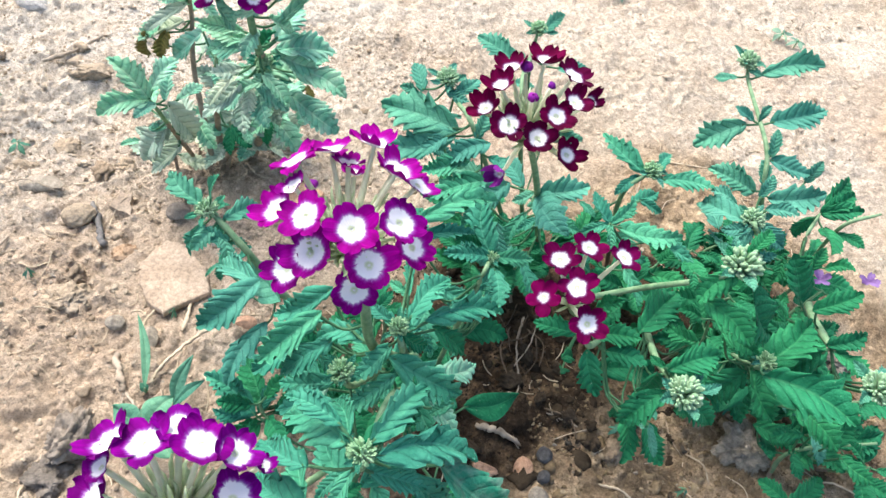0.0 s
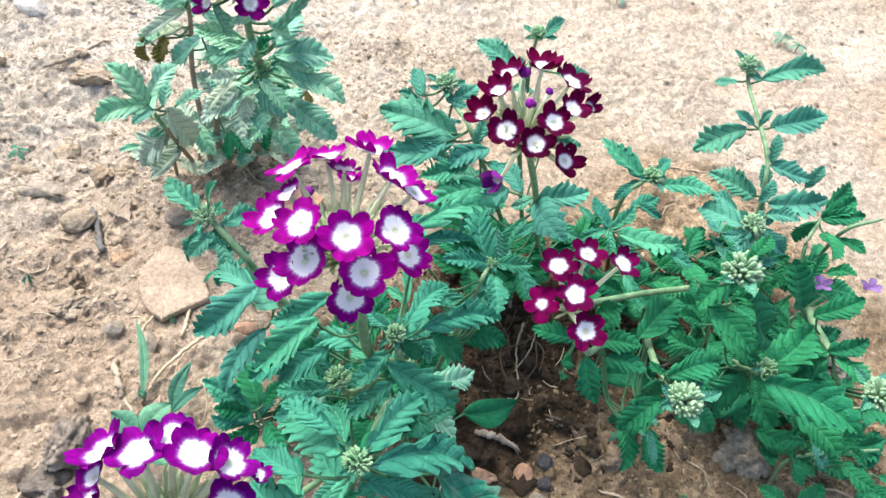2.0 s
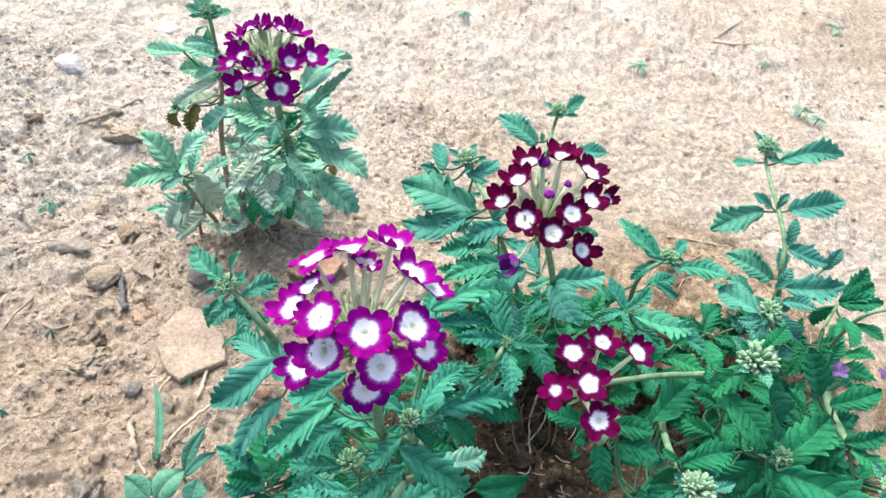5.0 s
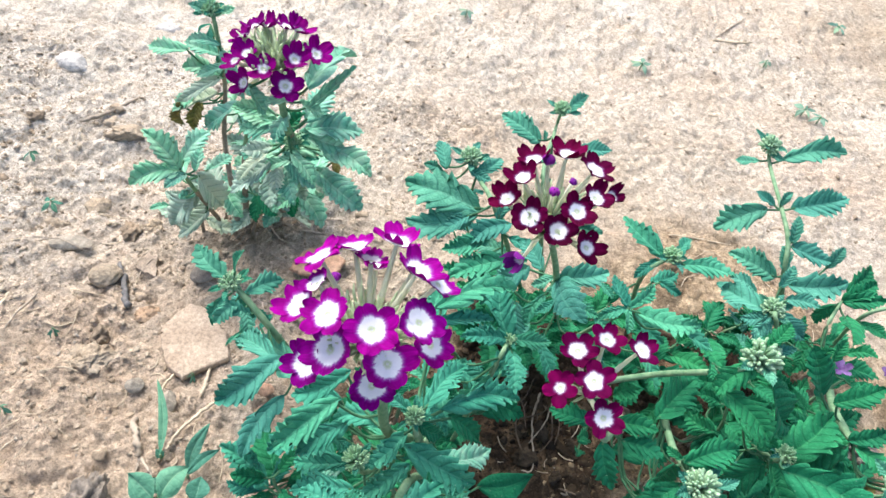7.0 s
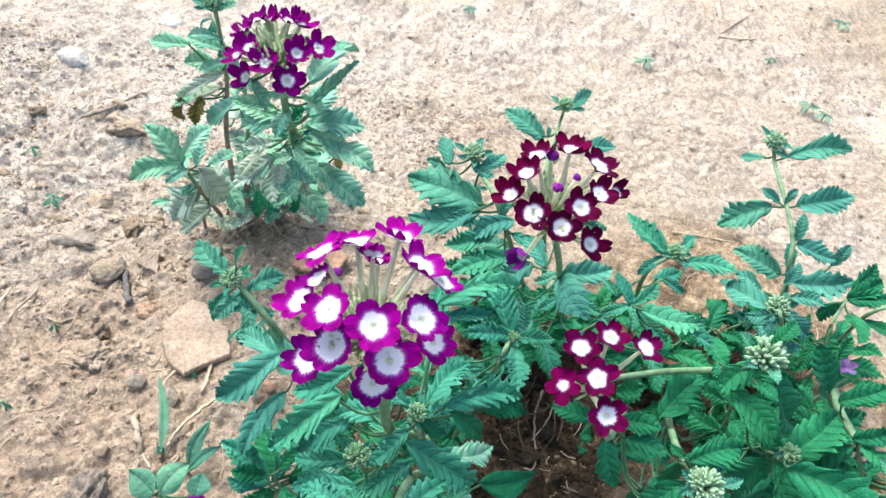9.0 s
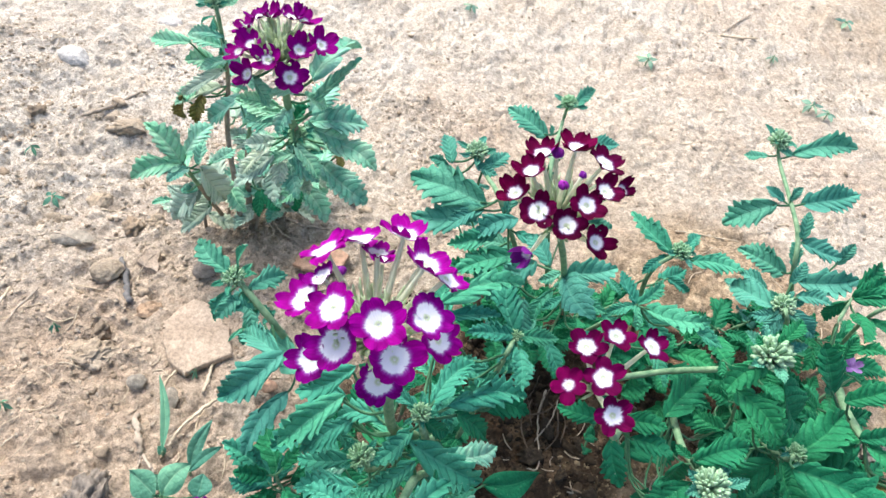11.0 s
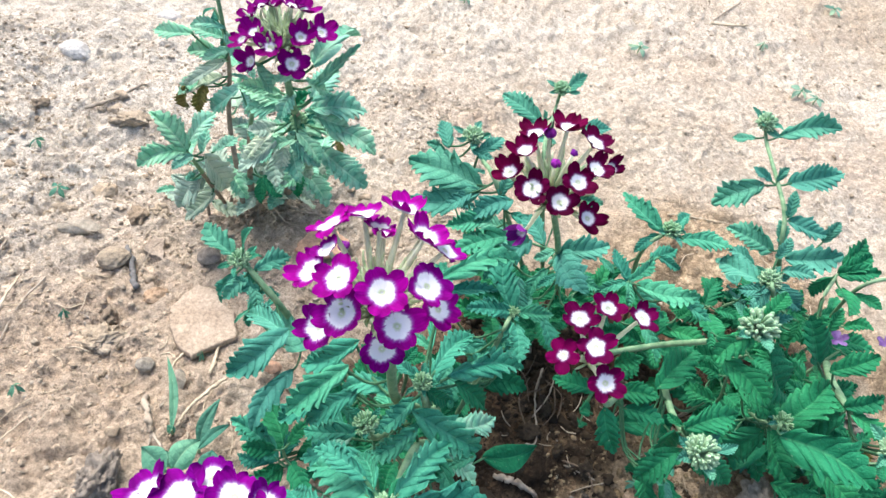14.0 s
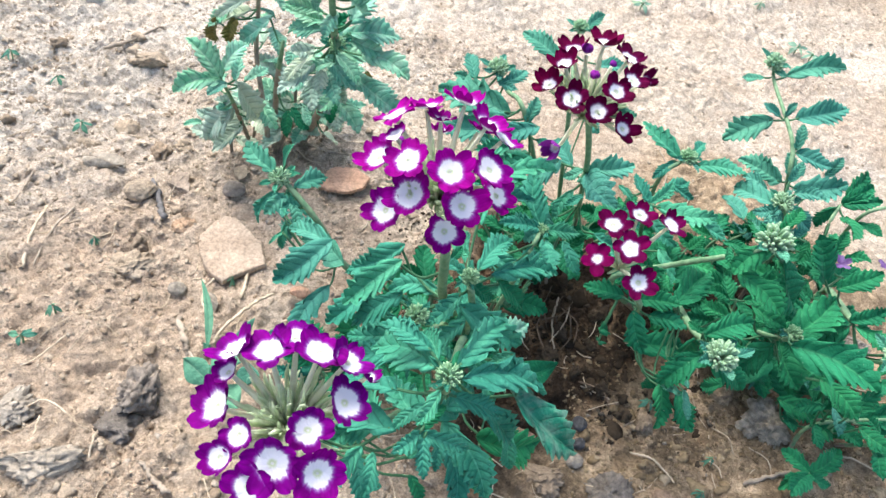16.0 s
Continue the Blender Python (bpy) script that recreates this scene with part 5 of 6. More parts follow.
bud_cluster(right, (0.1944, 0.0263, 0.1236), 0.0070)
bud_cluster(right, (0.2084, -0.0320, 0.0841), 0.0060)
bud_cluster(right, (0.2543, -0.0474, 0.0986), 0.0100)

head = flower_head(front, (0.0055, -0.0847, 0.1969), 'magenta')
floret(head, (0.0079, -0.0949, 0.2180), 0.0172, 1.0)
floret(head, (-0.0067, -0.0904, 0.2157), 0.0169, 1.0)
floret(head, (0.0213, -0.0868, 0.2144), 0.0170, 1.0)
floret(head, (0.0181, -0.0722, 0.2212), 0.0168, 1.0)
floret(head, (0.0140, -0.0985, 0.2064), 0.0176, 1.0)
floret(head, (-0.0044, -0.0963, 0.2053), 0.0180, 1.0)
floret(head, (-0.0120, -0.0964, 0.1956), 0.0165, 1.0)
floret(head, (-0.0173, -0.0833, 0.2078), 0.0172, 1.0)
floret(head, (-0.0145, -0.0692, 0.2166), 0.0168, 1.0)
floret(head, (-0.0039, -0.0637, 0.2180), 0.0157, 1.0)
floret(head, (0.0096, -0.0612, 0.2210), 0.0167, 1.0)
floret(head, (0.0252, -0.0715, 0.2157), 0.0147, 1.0)
floret(head, (0.0261, -0.0852, 0.2010), 0.0168, 1.0)
floret(head, (0.0098, -0.0988, 0.1925), 0.0155, 1.0)
floret(head, (0.0029, -0.0591, 0.2036), 0.0111, 0.6)
floret(head, (0.0020, -0.0660, 0.2150), 0.0130, 0.75)
floret(head, (0.0165, -0.0640, 0.2120), 0.0135, 0.85)
floret(head, (-0.0125, -0.0800, 0.2160), 0.0120, 0.8)
floret(head, (-0.0099, -0.0644, 0.1987), 0.0060, 0.2)

head = flower_head(front, (-0.0299, -0.1676, 0.1645), 'purple')
floret(head, (-0.0542, -0.1651, 0.1633), 0.0197, 1.0)
floret(head, (-0.0298, -0.1878, 0.1797), 0.0185, 1.0)
floret(head, (-0.0221, -0.1759, 0.1796), 0.0154, 1.0)
floret(head, (-0.0131, -0.1647, 0.1789), 0.0175, 1.0)
floret(head, (-0.0165, -0.1880, 0.1781), 0.0176, 1.0)
floret(head, (-0.0231, -0.1546, 0.1894), 0.0176, 1.0)
floret(head, (-0.0387, -0.1556, 0.1873), 0.0175, 1.0)
floret(head, (-0.0498, -0.1546, 0.1823), 0.0173, 1.0)
floret(head, (-0.0144, -0.1547, 0.1863), 0.0152, 1.0)
floret(head, (-0.0427, -0.1780, 0.1733), 0.0129, 0.8)
floret(head, (-0.0317, -0.1493, 0.1868), 0.0148, 1.0)
floret(head, (-0.0356, -0.1936, 0.1740), 0.0161, 1.0)
floret(head, (-0.0506, -0.1608, 0.1791), 0.0120, 0.8)
floret(head, (-0.0467, -0.1850, 0.1711), 0.0140, 0.7)
floret(head, (-0.0076, -0.1544, 0.1791), 0.0093, 0.5)

head = flower_head(back, (0.0668, 0.0000, 0.1807), 'maroon')
floret(head, (0.0688, -0.0137, 0.1909), 0.0142, 1.0)
floret(head, (0.0570, -0.0104, 0.1926), 0.0151, 1.0)
floret(head, (0.0823, -0.0129, 0.1836), 0.0137, 1.0)
floret(head, (0.0558, 0.0154, 0.2004), 0.0149, 1.0)
floret(head, (0.0684, 0.0155, 0.2063), 0.0157, 1.0)
floret(head, (0.0815, 0.0157, 0.2006), 0.0160, 1.0)
floret(head, (0.0521, 0.0048, 0.1991), 0.0140, 1.0)
floret(head, (0.0475, 0.0003, 0.1901), 0.0141, 1.0)
floret(head, (0.0739, -0.0115, 0.2015), 0.0144, 1.0)
floret(head, (0.0810, -0.0030, 0.2022), 0.0139, 1.0)
floret(head, (0.0883, 0.0026, 0.1990), 0.0104, 0.6)
floret(head, (0.0644, -0.0034, 0.2010), 0.0060, 0.2)
floret(head, (0.0618, 0.0146, 0.2004), 0.0072, 0.3)
floret(head, (0.0599, 0.0032, 0.1524), 0.0140, 0.38)
floret(head, (0.0702, -0.0039, 0.2089), 0.0041, 0.2)

head = flower_head(right, (0.0958, -0.0487, 0.1342), 'crimson')
floret(head, (0.0871, -0.0415, 0.1517), 0.0169, 1.0)
floret(head, (0.0996, -0.0666, 0.1445), 0.0166, 1.0)
floret(head, (0.0931, -0.0569, 0.1547), 0.0163, 1.0)
floret(head, (0.0825, -0.0542, 0.1415), 0.0159, 1.0, "blushed")
floret(head, (0.0984, -0.0365, 0.1557), 0.0160, 1.0)
floret(head, (0.1139, -0.0366, 0.1529), 0.0163, 0.9)

head = flower_head(back_left, (-0.0615, 0.0425, 0.2060), 'violet')
floret(head, (-0.0628, 0.0306, 0.2114), 0.0136, 1.0)
floret(head, (-0.0429, 0.0411, 0.2157), 0.0146, 1.0)
floret(head, (-0.0712, 0.0359, 0.2138), 0.0117, 1.0)
floret(head, (-0.0772, 0.0369, 0.2085), 0.0130, 1.0)
floret(head, (-0.0732, 0.0342, 0.1994), 0.0141, 1.0)
floret(head, (-0.0532, 0.0291, 0.2056), 0.0151, 1.0)
floret(head, (-0.0501, 0.0337, 0.2166), 0.0134, 1.0)
floret(head, (-0.0756, 0.0454, 0.2150), 0.0125, 1.0)
floret(head, (-0.0715, 0.0500, 0.2182), 0.0120, 1.0)
floret(head, (-0.0662, 0.0521, 0.2178), 0.0116, 1.0)
floret(head, (-0.0580, 0.0505, 0.2202), 0.0122, 1.0)
floret(head, (-0.0530, 0.0512, 0.2190), 0.0136, 1.0)

# ---- stones, clods, sticks ----


def rock(name, x, y, size, turn, material, label, category="stone", rough=0.22, sink=0.3, seed=1, flat=False):
    """A lump of stone or earth, its size given as length, width and height."""
    rng = random.Random(seed)
    bm = bmesh.new()
    bmesh.ops.create_icosphere(bm, subdivisions=5 if max(size) > 0.018 else 4, radius=0.5)
    shift = Vector([rng.uniform(-20, 20) for _ in range(3)])
    for v in bm.verts:
        d = v.co.normalized()
        k = noise.fractal(d * 1.4 + shift, 0.6, 2.1, 4) * rough + noise.fractal(d * 4 + shift, 0.6, 2.1, 4) * rough * (0.45 if rough > 0.4 else 0.2)
        k += abs(noise.fractal(d * 9 + shift, 0.5, 2.2, 3)) * rough * (0.30 if rough > 0.4 else 0.08)
        k += noise.fractal(d * 22 + shift, 0.6, 2.1, 3) * (0.08 if rough > 0.4 else 0.012)
        # a few broken faces
        v.co = d * (0.5 + 0.5 * k)
    for _ in range(5 if flat else 3):
        n = Vector([rng.uniform(-1, 1) for _ in range(3)]).normalized()
        cut = rng.uniform(0.30, 0.42)
        for v in bm.verts:
            over = v.co.dot(n) - cut
            if over > 0:
                v.co -= n * over * 0.85
    for v in bm.verts:
        v.co = Vector((v.co.x * size[0], v.co.y * size[1], v.co.z * size[2]))
    me = bpy.data.meshes.new(name)
    bm.to_mesh(me)
    bm.free()
    me.materials.append(STONE[material])
    me.polygons.foreach_set("use_smooth", [True] * len(me.polygons))
    ob = new(name, me)
    ob.location = (x, y, ground_at(x, y) + size[2] * (0.5 - sink))
    ob.rotation_euler = (rng.uniform(-0.1, 0.1), rng.uniform(-0.1, 0.1), radians(turn))
    return tagged(ob, label, category)


def slab(name, corners, thick, lift, material, label, category, seed=5):
    """A flat broken piece with a worn, uneven outline."""
    rng = random.Random(seed)
    cx = sum(c[0] for c in corners) / len(corners)
    cy = sum(c[1] for c in corners) / len(corners)
    outline = []
    for (ax, ay), (bx, by) in zip(corners, corners[1:] + corners[:1]):
        for i in range(5):
            t = i / 5
            j = 0.0004 if i == 0 else 0.0010
            outline.append((ax + (bx - ax) * t + rng.uniform(-j, j) - cx, ay + (by - ay) * t + rng.uniform(-j, j) - cy))
    rings = [(0.93, 0.0), (1.0, 0.22), (1.0, 0.70), (0.975, 0.93), (0.94, 1.0), (0.8, 1.02), (0.65, 1.03), (0.5, 1.02), (0.35, 1.03), (0.18, 1.02)]
    verts, faces = [], []
    n = len(outline)
    for k, (s, z) in enumerate(rings):
        for x, y in outline:
            rough = 0.10 * thick * vnoise((x * s + cx) * 150, (y * s + cy) * 150, 5)
            verts.append(Vector((x * s, y * s, z * thick + float(rough))))
        if k:
            o = (k - 1) * n
            faces += [(o + i, o + (i + 1) % n, o + n + (i + 1) % n, o + n + i) for i in range(n)]
    verts.append(Vector((0, 0, thick)))
    o = (len(rings) - 1) * n
    faces += [(o + i, o + (i + 1) % n, len(verts) - 1) for i in range(n)]
    faces.append(tuple(range(n - 1, -1, -1)))
    ob = link_mesh(name, verts, faces, [STONE[material]], (cx, cy, ground_at(cx, cy) + lift), smooth=False)
    for f in ob.data.polygons:
        f.use_smooth = f.normal.z > 0.5
    return tagged(ob, label, category)


def stick(name, points, r0, r1, material, label, category="twig", lift=0.0):
    pts = []
    for p in points:
        z = ground_at(p[0], p[1]) + (p[2] if len(p) > 2 else r0 / 1000) + lift
        pts.append(Vector((p[0], p[1], z)))
    line = spline(pts, 9)
    rise = sorted(ground_at(q.x, q.y) + 0.4 * r0 / 1000 - q.z for q in line)
    for q in line:
        q.z += min(0.004, max(0.0, rise[len(rise) * 3 // 4]))
    rng = random.Random(int(abs(pts[0].x) * 1e5))
    n = len(line)
    thick = [0.78 * (r0 + (r1 - r0) * i / (n - 1)) / 1000 * rng.uniform(0.72, 1.15) for i in range(n)]
    thick[0] *= 0.6
    thick[-1] *= 0.5
    for q, r in zip(line, thick):
        q += Vector((rng.uniform(-1, 1), rng.uniform(-1, 1), rng.uniform(-0.3, 0.6))) * r * 0.55
    verts, faces = tube(line, thick, 7, 0.2, rng)
    ob = link_mesh(name, [v - line[0] for v in verts], faces, [material], line[0])
    return tagged(ob, label, category)


def seedling(xy, leaves, label, kind="s", smooth=True, name="weed_seedling"):
    """A small weed: leaves given as tip offset x, y, z and width."""
    root = plant_root(xy, label, "weed", name)
    at = PLACE[root.name]
    stem(root, [tuple(at), tuple(at + Vector((0.001, 0.001, 0.006))), tuple(at + Vector((0.001, 0, 0.010)))], 0.8, 0.6)
    top = at + Vector((0.001, 0, 0.009))
    for dx, dy, dz, w in leaves:
        tip = at + Vector((dx, dy, dz))
        leaf(root, tuple(top + (tip - top) * 0.12), tuple(tip), w, kind, smooth)
    return root

for plant, share, low, seed in ((front, 0.85, 0.05, 1), (back, 0.5, 0.06, 2), (right, 0.8, 0.06, 3), (back_left, 0.6, 0.05, 4)):
    thicken(plant, share, low, 0.10 if plant is right else 0.2, seed)

# low shoots under the canopy
for i, top in enumerate((
        (0.0609, 0.0774, 0.0500), (0.0808, 0.0555, 0.0550), (0.0567, 0.0454, 0.0500), (0.0913, 0.0362, 0.0500),
        (0.1112, 0.0638, 0.0500), (0.1341, 0.0794, 0.0450), (0.0414, 0.0919, 0.0500), (0.1454, 0.0504, 0.0400), (0.0691, 0.0391, 0.0800), (0.0894, 0.0421, 0.0650), (0.1592, 0.0342, 0.0550),
        )):
    shoot(back, top, 0.030, 700 + i, "g")
for i, top in enumerate((
        (0.1757, 0.0576, 0.0450), (0.2000, 0.0722, 0.0500), (0.2190, 0.0808, 0.0500), (0.2473, 0.0780, 0.0500),
        (0.2651, 0.0775, 0.0500), (0.2891, 0.0808, 0.0400), (0.2198, 0.0390, 0.0500), (0.2456, 0.0325, 0.0500),
        (0.1941, 0.0167, 0.0400), (0.2671, 0.0162, 0.0400), (0.2302, -0.0051, 0.0400), (0.2139, 0.0014, 0.0350),
        (0.1715, 0.0257, 0.0300), (0.2767, -0.0445, 0.0300), (0.2905, -0.0523, 0.0300), (0.2932, -0.0161, 0.0400),
        (0.2514, -0.0369, 0.0200), (0.2662, 0.0379, 0.0750), (0.2448, 0.0096, 0.0680), (0.2388, 0.0616, 0.0700), (0.2002, 0.0149, 0.0600),
        )):
    shoot(right, top, 0.030, 740 + i, "g")
for i, top in enumerate((
        (0.0106, -0.0039, 0.0500), (0.0551, -0.0058, 0.0500), (-0.0079, -0.0356, 0.0500), (0.0349, -0.0405, 0.0500),
        (-0.0218, -0.0527, 0.0400), (0.0147, -0.0600, 0.0500), (-0.0399, -0.0702, 0.0500),
        )):
    shoot(front, top, 0.030, 780 + i, "g")
for i, top in enumerate((
        (-0.1092, 0.1173, 0.0500), (-0.0945, 0.1323, 0.0500), (-0.1363, 0.1267, 0.0400), (-0.0776, 0.1428, 0.0600),
        (-0.1029, 0.1414, 0.0800), (-0.1177, 0.1379, 0.0700), (-0.0835, 0.1528, 0.0800), (-0.0739, 0.1608, 0.0900),
        (-0.1469, 0.1128, 0.0400),
        )):
    shoot(back_left, top, 0.030, 820 + i, "u" if i % 2 else "d")

leaf(right, (0.2771, -0.0006, 0.0120), (0.2997, -0.0037, 0.0140), 0.013, "b")
leaf(right, (0.2876, 0.0076, 0.0100), (0.2737, 0.0089, 0.0120), 0.009, "b")

# withered florets caught among the leaves
SPENT = plain_material("spent_petal", (0.07, 0.015, 0.12), (0.26, 0.16, 0.38), 200, 0.6, 0.2)
for x, y, z in ((0.2509, 0.0276, 0.0811), (0.2711, 0.0218, 0.0919)):
    at = Vector((x, y, z))
    rng = random.Random(int(x * 1e5))
    verts, faces = [], []
    for k in range(5):
        g = k * 1.26 + rng.uniform(-0.3, 0.3)
        tip = Vector((math.cos(g), math.sin(g), rng.uniform(0.1, 0.6))) * 0.0055
        o = len(verts)
        side = tip.cross(Vector((0, 0, 1))).normalized() * 0.0020
        for t, w in ((0, 0.3), (0.4, 0.9), (0.75, 1.0), (1.0, 0.4)):
            for q in (-1, 0, 1):
                verts.append(tip * t + side * q * w + Vector((0, 0, 0.0012 * abs(q) * t)))
        for i in range(3):
            for j in range(2):
                faces.append((o + i * 3 + j, o + i * 3 + 3 + j, o + i * 3 + 4 + j, o + i * 3 + j + 1))
    link_mesh("withered_floret", verts, faces, [SPENT], at, right, "wilted pale violet floret")

slab("flat_stone", [(-0.1401, 0.0278), (-0.13, 0.0485), (-0.1196, 0.0469), (-0.0998, 0.031), (-0.0933, 0.0138), (-0.1148, -0.0058), (-0.1276, 0.0014), (-0.1387, 0.0211)], 0.0052, 0.001, "slab",
     "flat pinkish tan stone lying on the soil", "stone")
slab("stone_chip", [(-0.1755, 0.0714), (-0.1732, 0.0857), (-0.1651, 0.0830), (-0.1589, 0.0654)], 0.005, 0.001, "slab", "thin pale stone chip on the soil", "stone", 9)
slab("stone_chip", [(-0.1367, 0.0901), (-0.1287, 0.0962), (-0.1234, 0.0888), (-0.1288, 0.0794)], 0.004, 0.001, "tan", "small tan stone chip on the soil", "stone", 10)
slab("terracotta_shard", [(-0.0761, 0.0895), (-0.0719, 0.1045), (-0.0641, 0.1112), (-0.0501, 0.1123), (-0.0405, 0.1052), (-0.0442, 0.0933), (-0.0544, 0.0868), (-0.0660, 0.0863)], 0.0032, 0.002, "red",
     "curved reddish terracotta shard behind the flowers", "shard", 12)

def lump(place, a, b, c, turn, material, label, seed):
    """A clod of earth or a stone, of length a, width b and height c."""
    clod = "clod" in label or "lump" in label
    rock("soil_clod" if clod else "pebble" if a < 0.016 else "stone", *place, (a * 0.85, b * 0.85, c), turn, material, label,
         "clod" if clod else "stone", 0.5 if clod else 0.09, 0.45 if clod else 0.32, seed)


lump((-0.1916, 0.0619), 0.024, 0.021, 0.014, 20, "tan", "rounded brown stone half sunk in the soil", 30)
lump((-0.1300, 0.0713), 0.019, 0.016, 0.010, 0, "bark", "speckled grey stone beside the flat stone", 31)
lump((-0.2247, 0.0826), 0.036, 0.014, 0.010, 8, "grey", "long grey stone on dry soil", 32)
lump((-0.1782, 0.0184), 0.015, 0.014, 0.012, 40, "soil", "crumbly dark clod of earth", 33)
lump((-0.1769, 0.0005), 0.032, 0.022, 0.008, 30, "tan", "broken orange clay clod", 34)
lump((-0.1414, -0.0132), 0.013, 0.012, 0.009, 10, "grey", "small grey pebble on sandy soil", 35)
lump((-0.1180, -0.0203), 0.011, 0.016, 0.009, 10, "grey", "rough grey pebble beside the grass", 36)
lump((-0.1361, -0.0868), 0.022, 0.034, 0.020, -20, "bark", "dark weathered lump of bark", 37)
lump((-0.1416, -0.1085), 0.025, 0.019, 0.014, 25, "bark", "dark grey crumbling clod", 38)
lump((-0.1988, -0.1069), 0.026, 0.026, 0.014, 0, "grey", "rough grey clod on sandy soil", 39)
lump((-0.1683, -0.1355), 0.040, 0.024, 0.013, 10, "grey", "wide grey clod on sandy soil", 40)
lump((-0.3099, 0.2689), 0.034, 0.024, 0.014, -10, "white", "white stone on pale soil", 41)
lump((-0.2602, 0.3475), 0.026, 0.018, 0.009, 0, "white", "small white stone on pale soil", 42)
lump((-0.2309, 0.1954), 0.030, 0.022, 0.012, 20, "tan", "brown clod on pale soil", 43)
lump((-0.3072, 0.1977), 0.016, 0.012, 0.008, 0, "soil", "small dark clod on pale soil", 44)
lump((-0.2244, 0.1225), 0.020, 0.015, 0.010, 50, "tan", "tan clod among crumbs", 45)
lump((-0.1934, 0.1056), 0.020, 0.014, 0.010, 120, "soil", "brown clod among crumbs", 46)
lump((-0.1794, 0.1129), 0.014, 0.012, 0.009, 70, "tan", "small tan clod among crumbs", 47)
lump((-0.2422, 0.1002), 0.022, 0.014, 0.009, 160, "tan", "tan clod on sandy soil", 48)
lump((-0.1527, 0.0382), 0.020, 0.016, 0.010, 15, "clay", "orange clay clod beside the flat stone", 49)
lump((0.1167, -0.0552), 0.011, 0.011, 0.009, 0, "dark", "round dark pebble on damp soil", 50)
lump((0.1165, -0.0677), 0.010, 0.009, 0.008, 40, "dark", "small dark pebble on damp soil", 51)
lump((0.1053, -0.0624), 0.014, 0.017, 0.010, 10, "red", "reddish brick fragment on damp soil", 52)
lump((0.1133, -0.0790), 0.013, 0.012, 0.009, 0, "grey", "grey pebble on damp soil", 53)
lump((0.1353, -0.0957), 0.030, 0.026, 0.014, 10, "bark", "large grey clod on damp soil", 54)
lump((0.0930, -0.0960), 0.028, 0.024, 0.016, 30, "soil", "dark brown clod of earth", 55)
lump((0.2107, -0.0202), 0.017, 0.014, 0.011, 10, "soil", "brown clod under the leaves", 56)
lump((0.2332, -0.0384), 0.030, 0.030, 0.018, 20, "grey", "large rough grey clod", 57)
lump((0.1581, -0.0455), 0.017, 0.013, 0.010, 60, "soil", "dark clod with a leaf on it", 58)
lump((0.3047, 0.0322), 0.030, 0.022, 0.014, 0, "grey", "greyish clod under the leaves", 59)
lump((0.0816, -0.0680), 0.017, 0.012, 0.009, 10, "red", "reddish clod on damp soil", 60)
lump((0.1643, -0.0930), 0.014, 0.010, 0.007, 0, "clay", "small orange clay clod", 61)
lump((0.2658, -0.0255), 0.018, 0.012, 0.009, 0, "soil", "dark clod under the stems", 62)
lump((-0.0673, -0.0030), 0.016, 0.010, 0.007, 10, "red", "reddish clay chip under the leaves", 63)
lump((-0.0656, -0.0199), 0.022, 0.010, 0.008, 35, "clay", "flat clay clod under the leaves", 64)
lump((-0.0655, -0.0398), 0.020, 0.014, 0.010, 35, "soil", "brown clod under the leaves", 65)
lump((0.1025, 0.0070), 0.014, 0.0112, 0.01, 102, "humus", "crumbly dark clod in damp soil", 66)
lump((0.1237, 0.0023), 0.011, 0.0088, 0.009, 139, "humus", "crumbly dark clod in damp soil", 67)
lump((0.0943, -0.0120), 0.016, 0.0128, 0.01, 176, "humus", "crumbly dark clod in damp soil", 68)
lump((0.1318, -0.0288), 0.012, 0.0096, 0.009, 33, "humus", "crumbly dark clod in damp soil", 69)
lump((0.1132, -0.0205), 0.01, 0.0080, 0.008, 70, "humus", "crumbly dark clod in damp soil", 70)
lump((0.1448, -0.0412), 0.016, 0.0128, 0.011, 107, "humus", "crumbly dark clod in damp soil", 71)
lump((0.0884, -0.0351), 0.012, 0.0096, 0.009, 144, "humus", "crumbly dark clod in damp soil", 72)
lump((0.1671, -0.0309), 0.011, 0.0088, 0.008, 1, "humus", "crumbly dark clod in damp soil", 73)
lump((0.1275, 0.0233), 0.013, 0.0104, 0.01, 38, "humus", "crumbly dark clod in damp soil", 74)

# ---- sticks and straw ----
stick("charred_stick", [(-0.1886, 0.0750), (-0.1788, 0.0585), (-0.1675, 0.0394)], 2.4, 2.9, CHAR, "short charred stick on the soil", "stick")
stick("twig", [(-0.2659, 0.0318), (-0.2662, 0.0481), (-0.2669, 0.0645)], 1.2, 1.4, TWIG, "dry grey twig on the soil")
stick("straw", [(-0.2373, -0.0149), (-0.2419, 0.0118), (-0.2461, 0.0396)], 1.5, 1.2, STRAW, "pale dry straw on the soil", "straw")
stick("twig", [(-0.2311, -0.0131), (-0.2327, 0.0139), (-0.2273, 0.0394)], 0.9, 1.1, TWIG, "thin crooked twig on the soil")
stick("twig", [(-0.1341, -0.0332), (-0.1260, -0.0467), (-0.1204, -0.0558)], 3.0, 2.3, TWIG, "forked dry twig beside the seedling")
stick("twig", [(-0.1207, -0.0552), (-0.1155, -0.0605), (-0.1091, -0.0658)], 1.5, 1.0, TWIG, "thin dry twig beside the seedling")
stick("twig", [(-0.1209, -0.0562), (-0.1206, -0.0615), (-0.1195, -0.0658)], 1.3, 0.9, TWIG, "short dry twig beside the seedling")
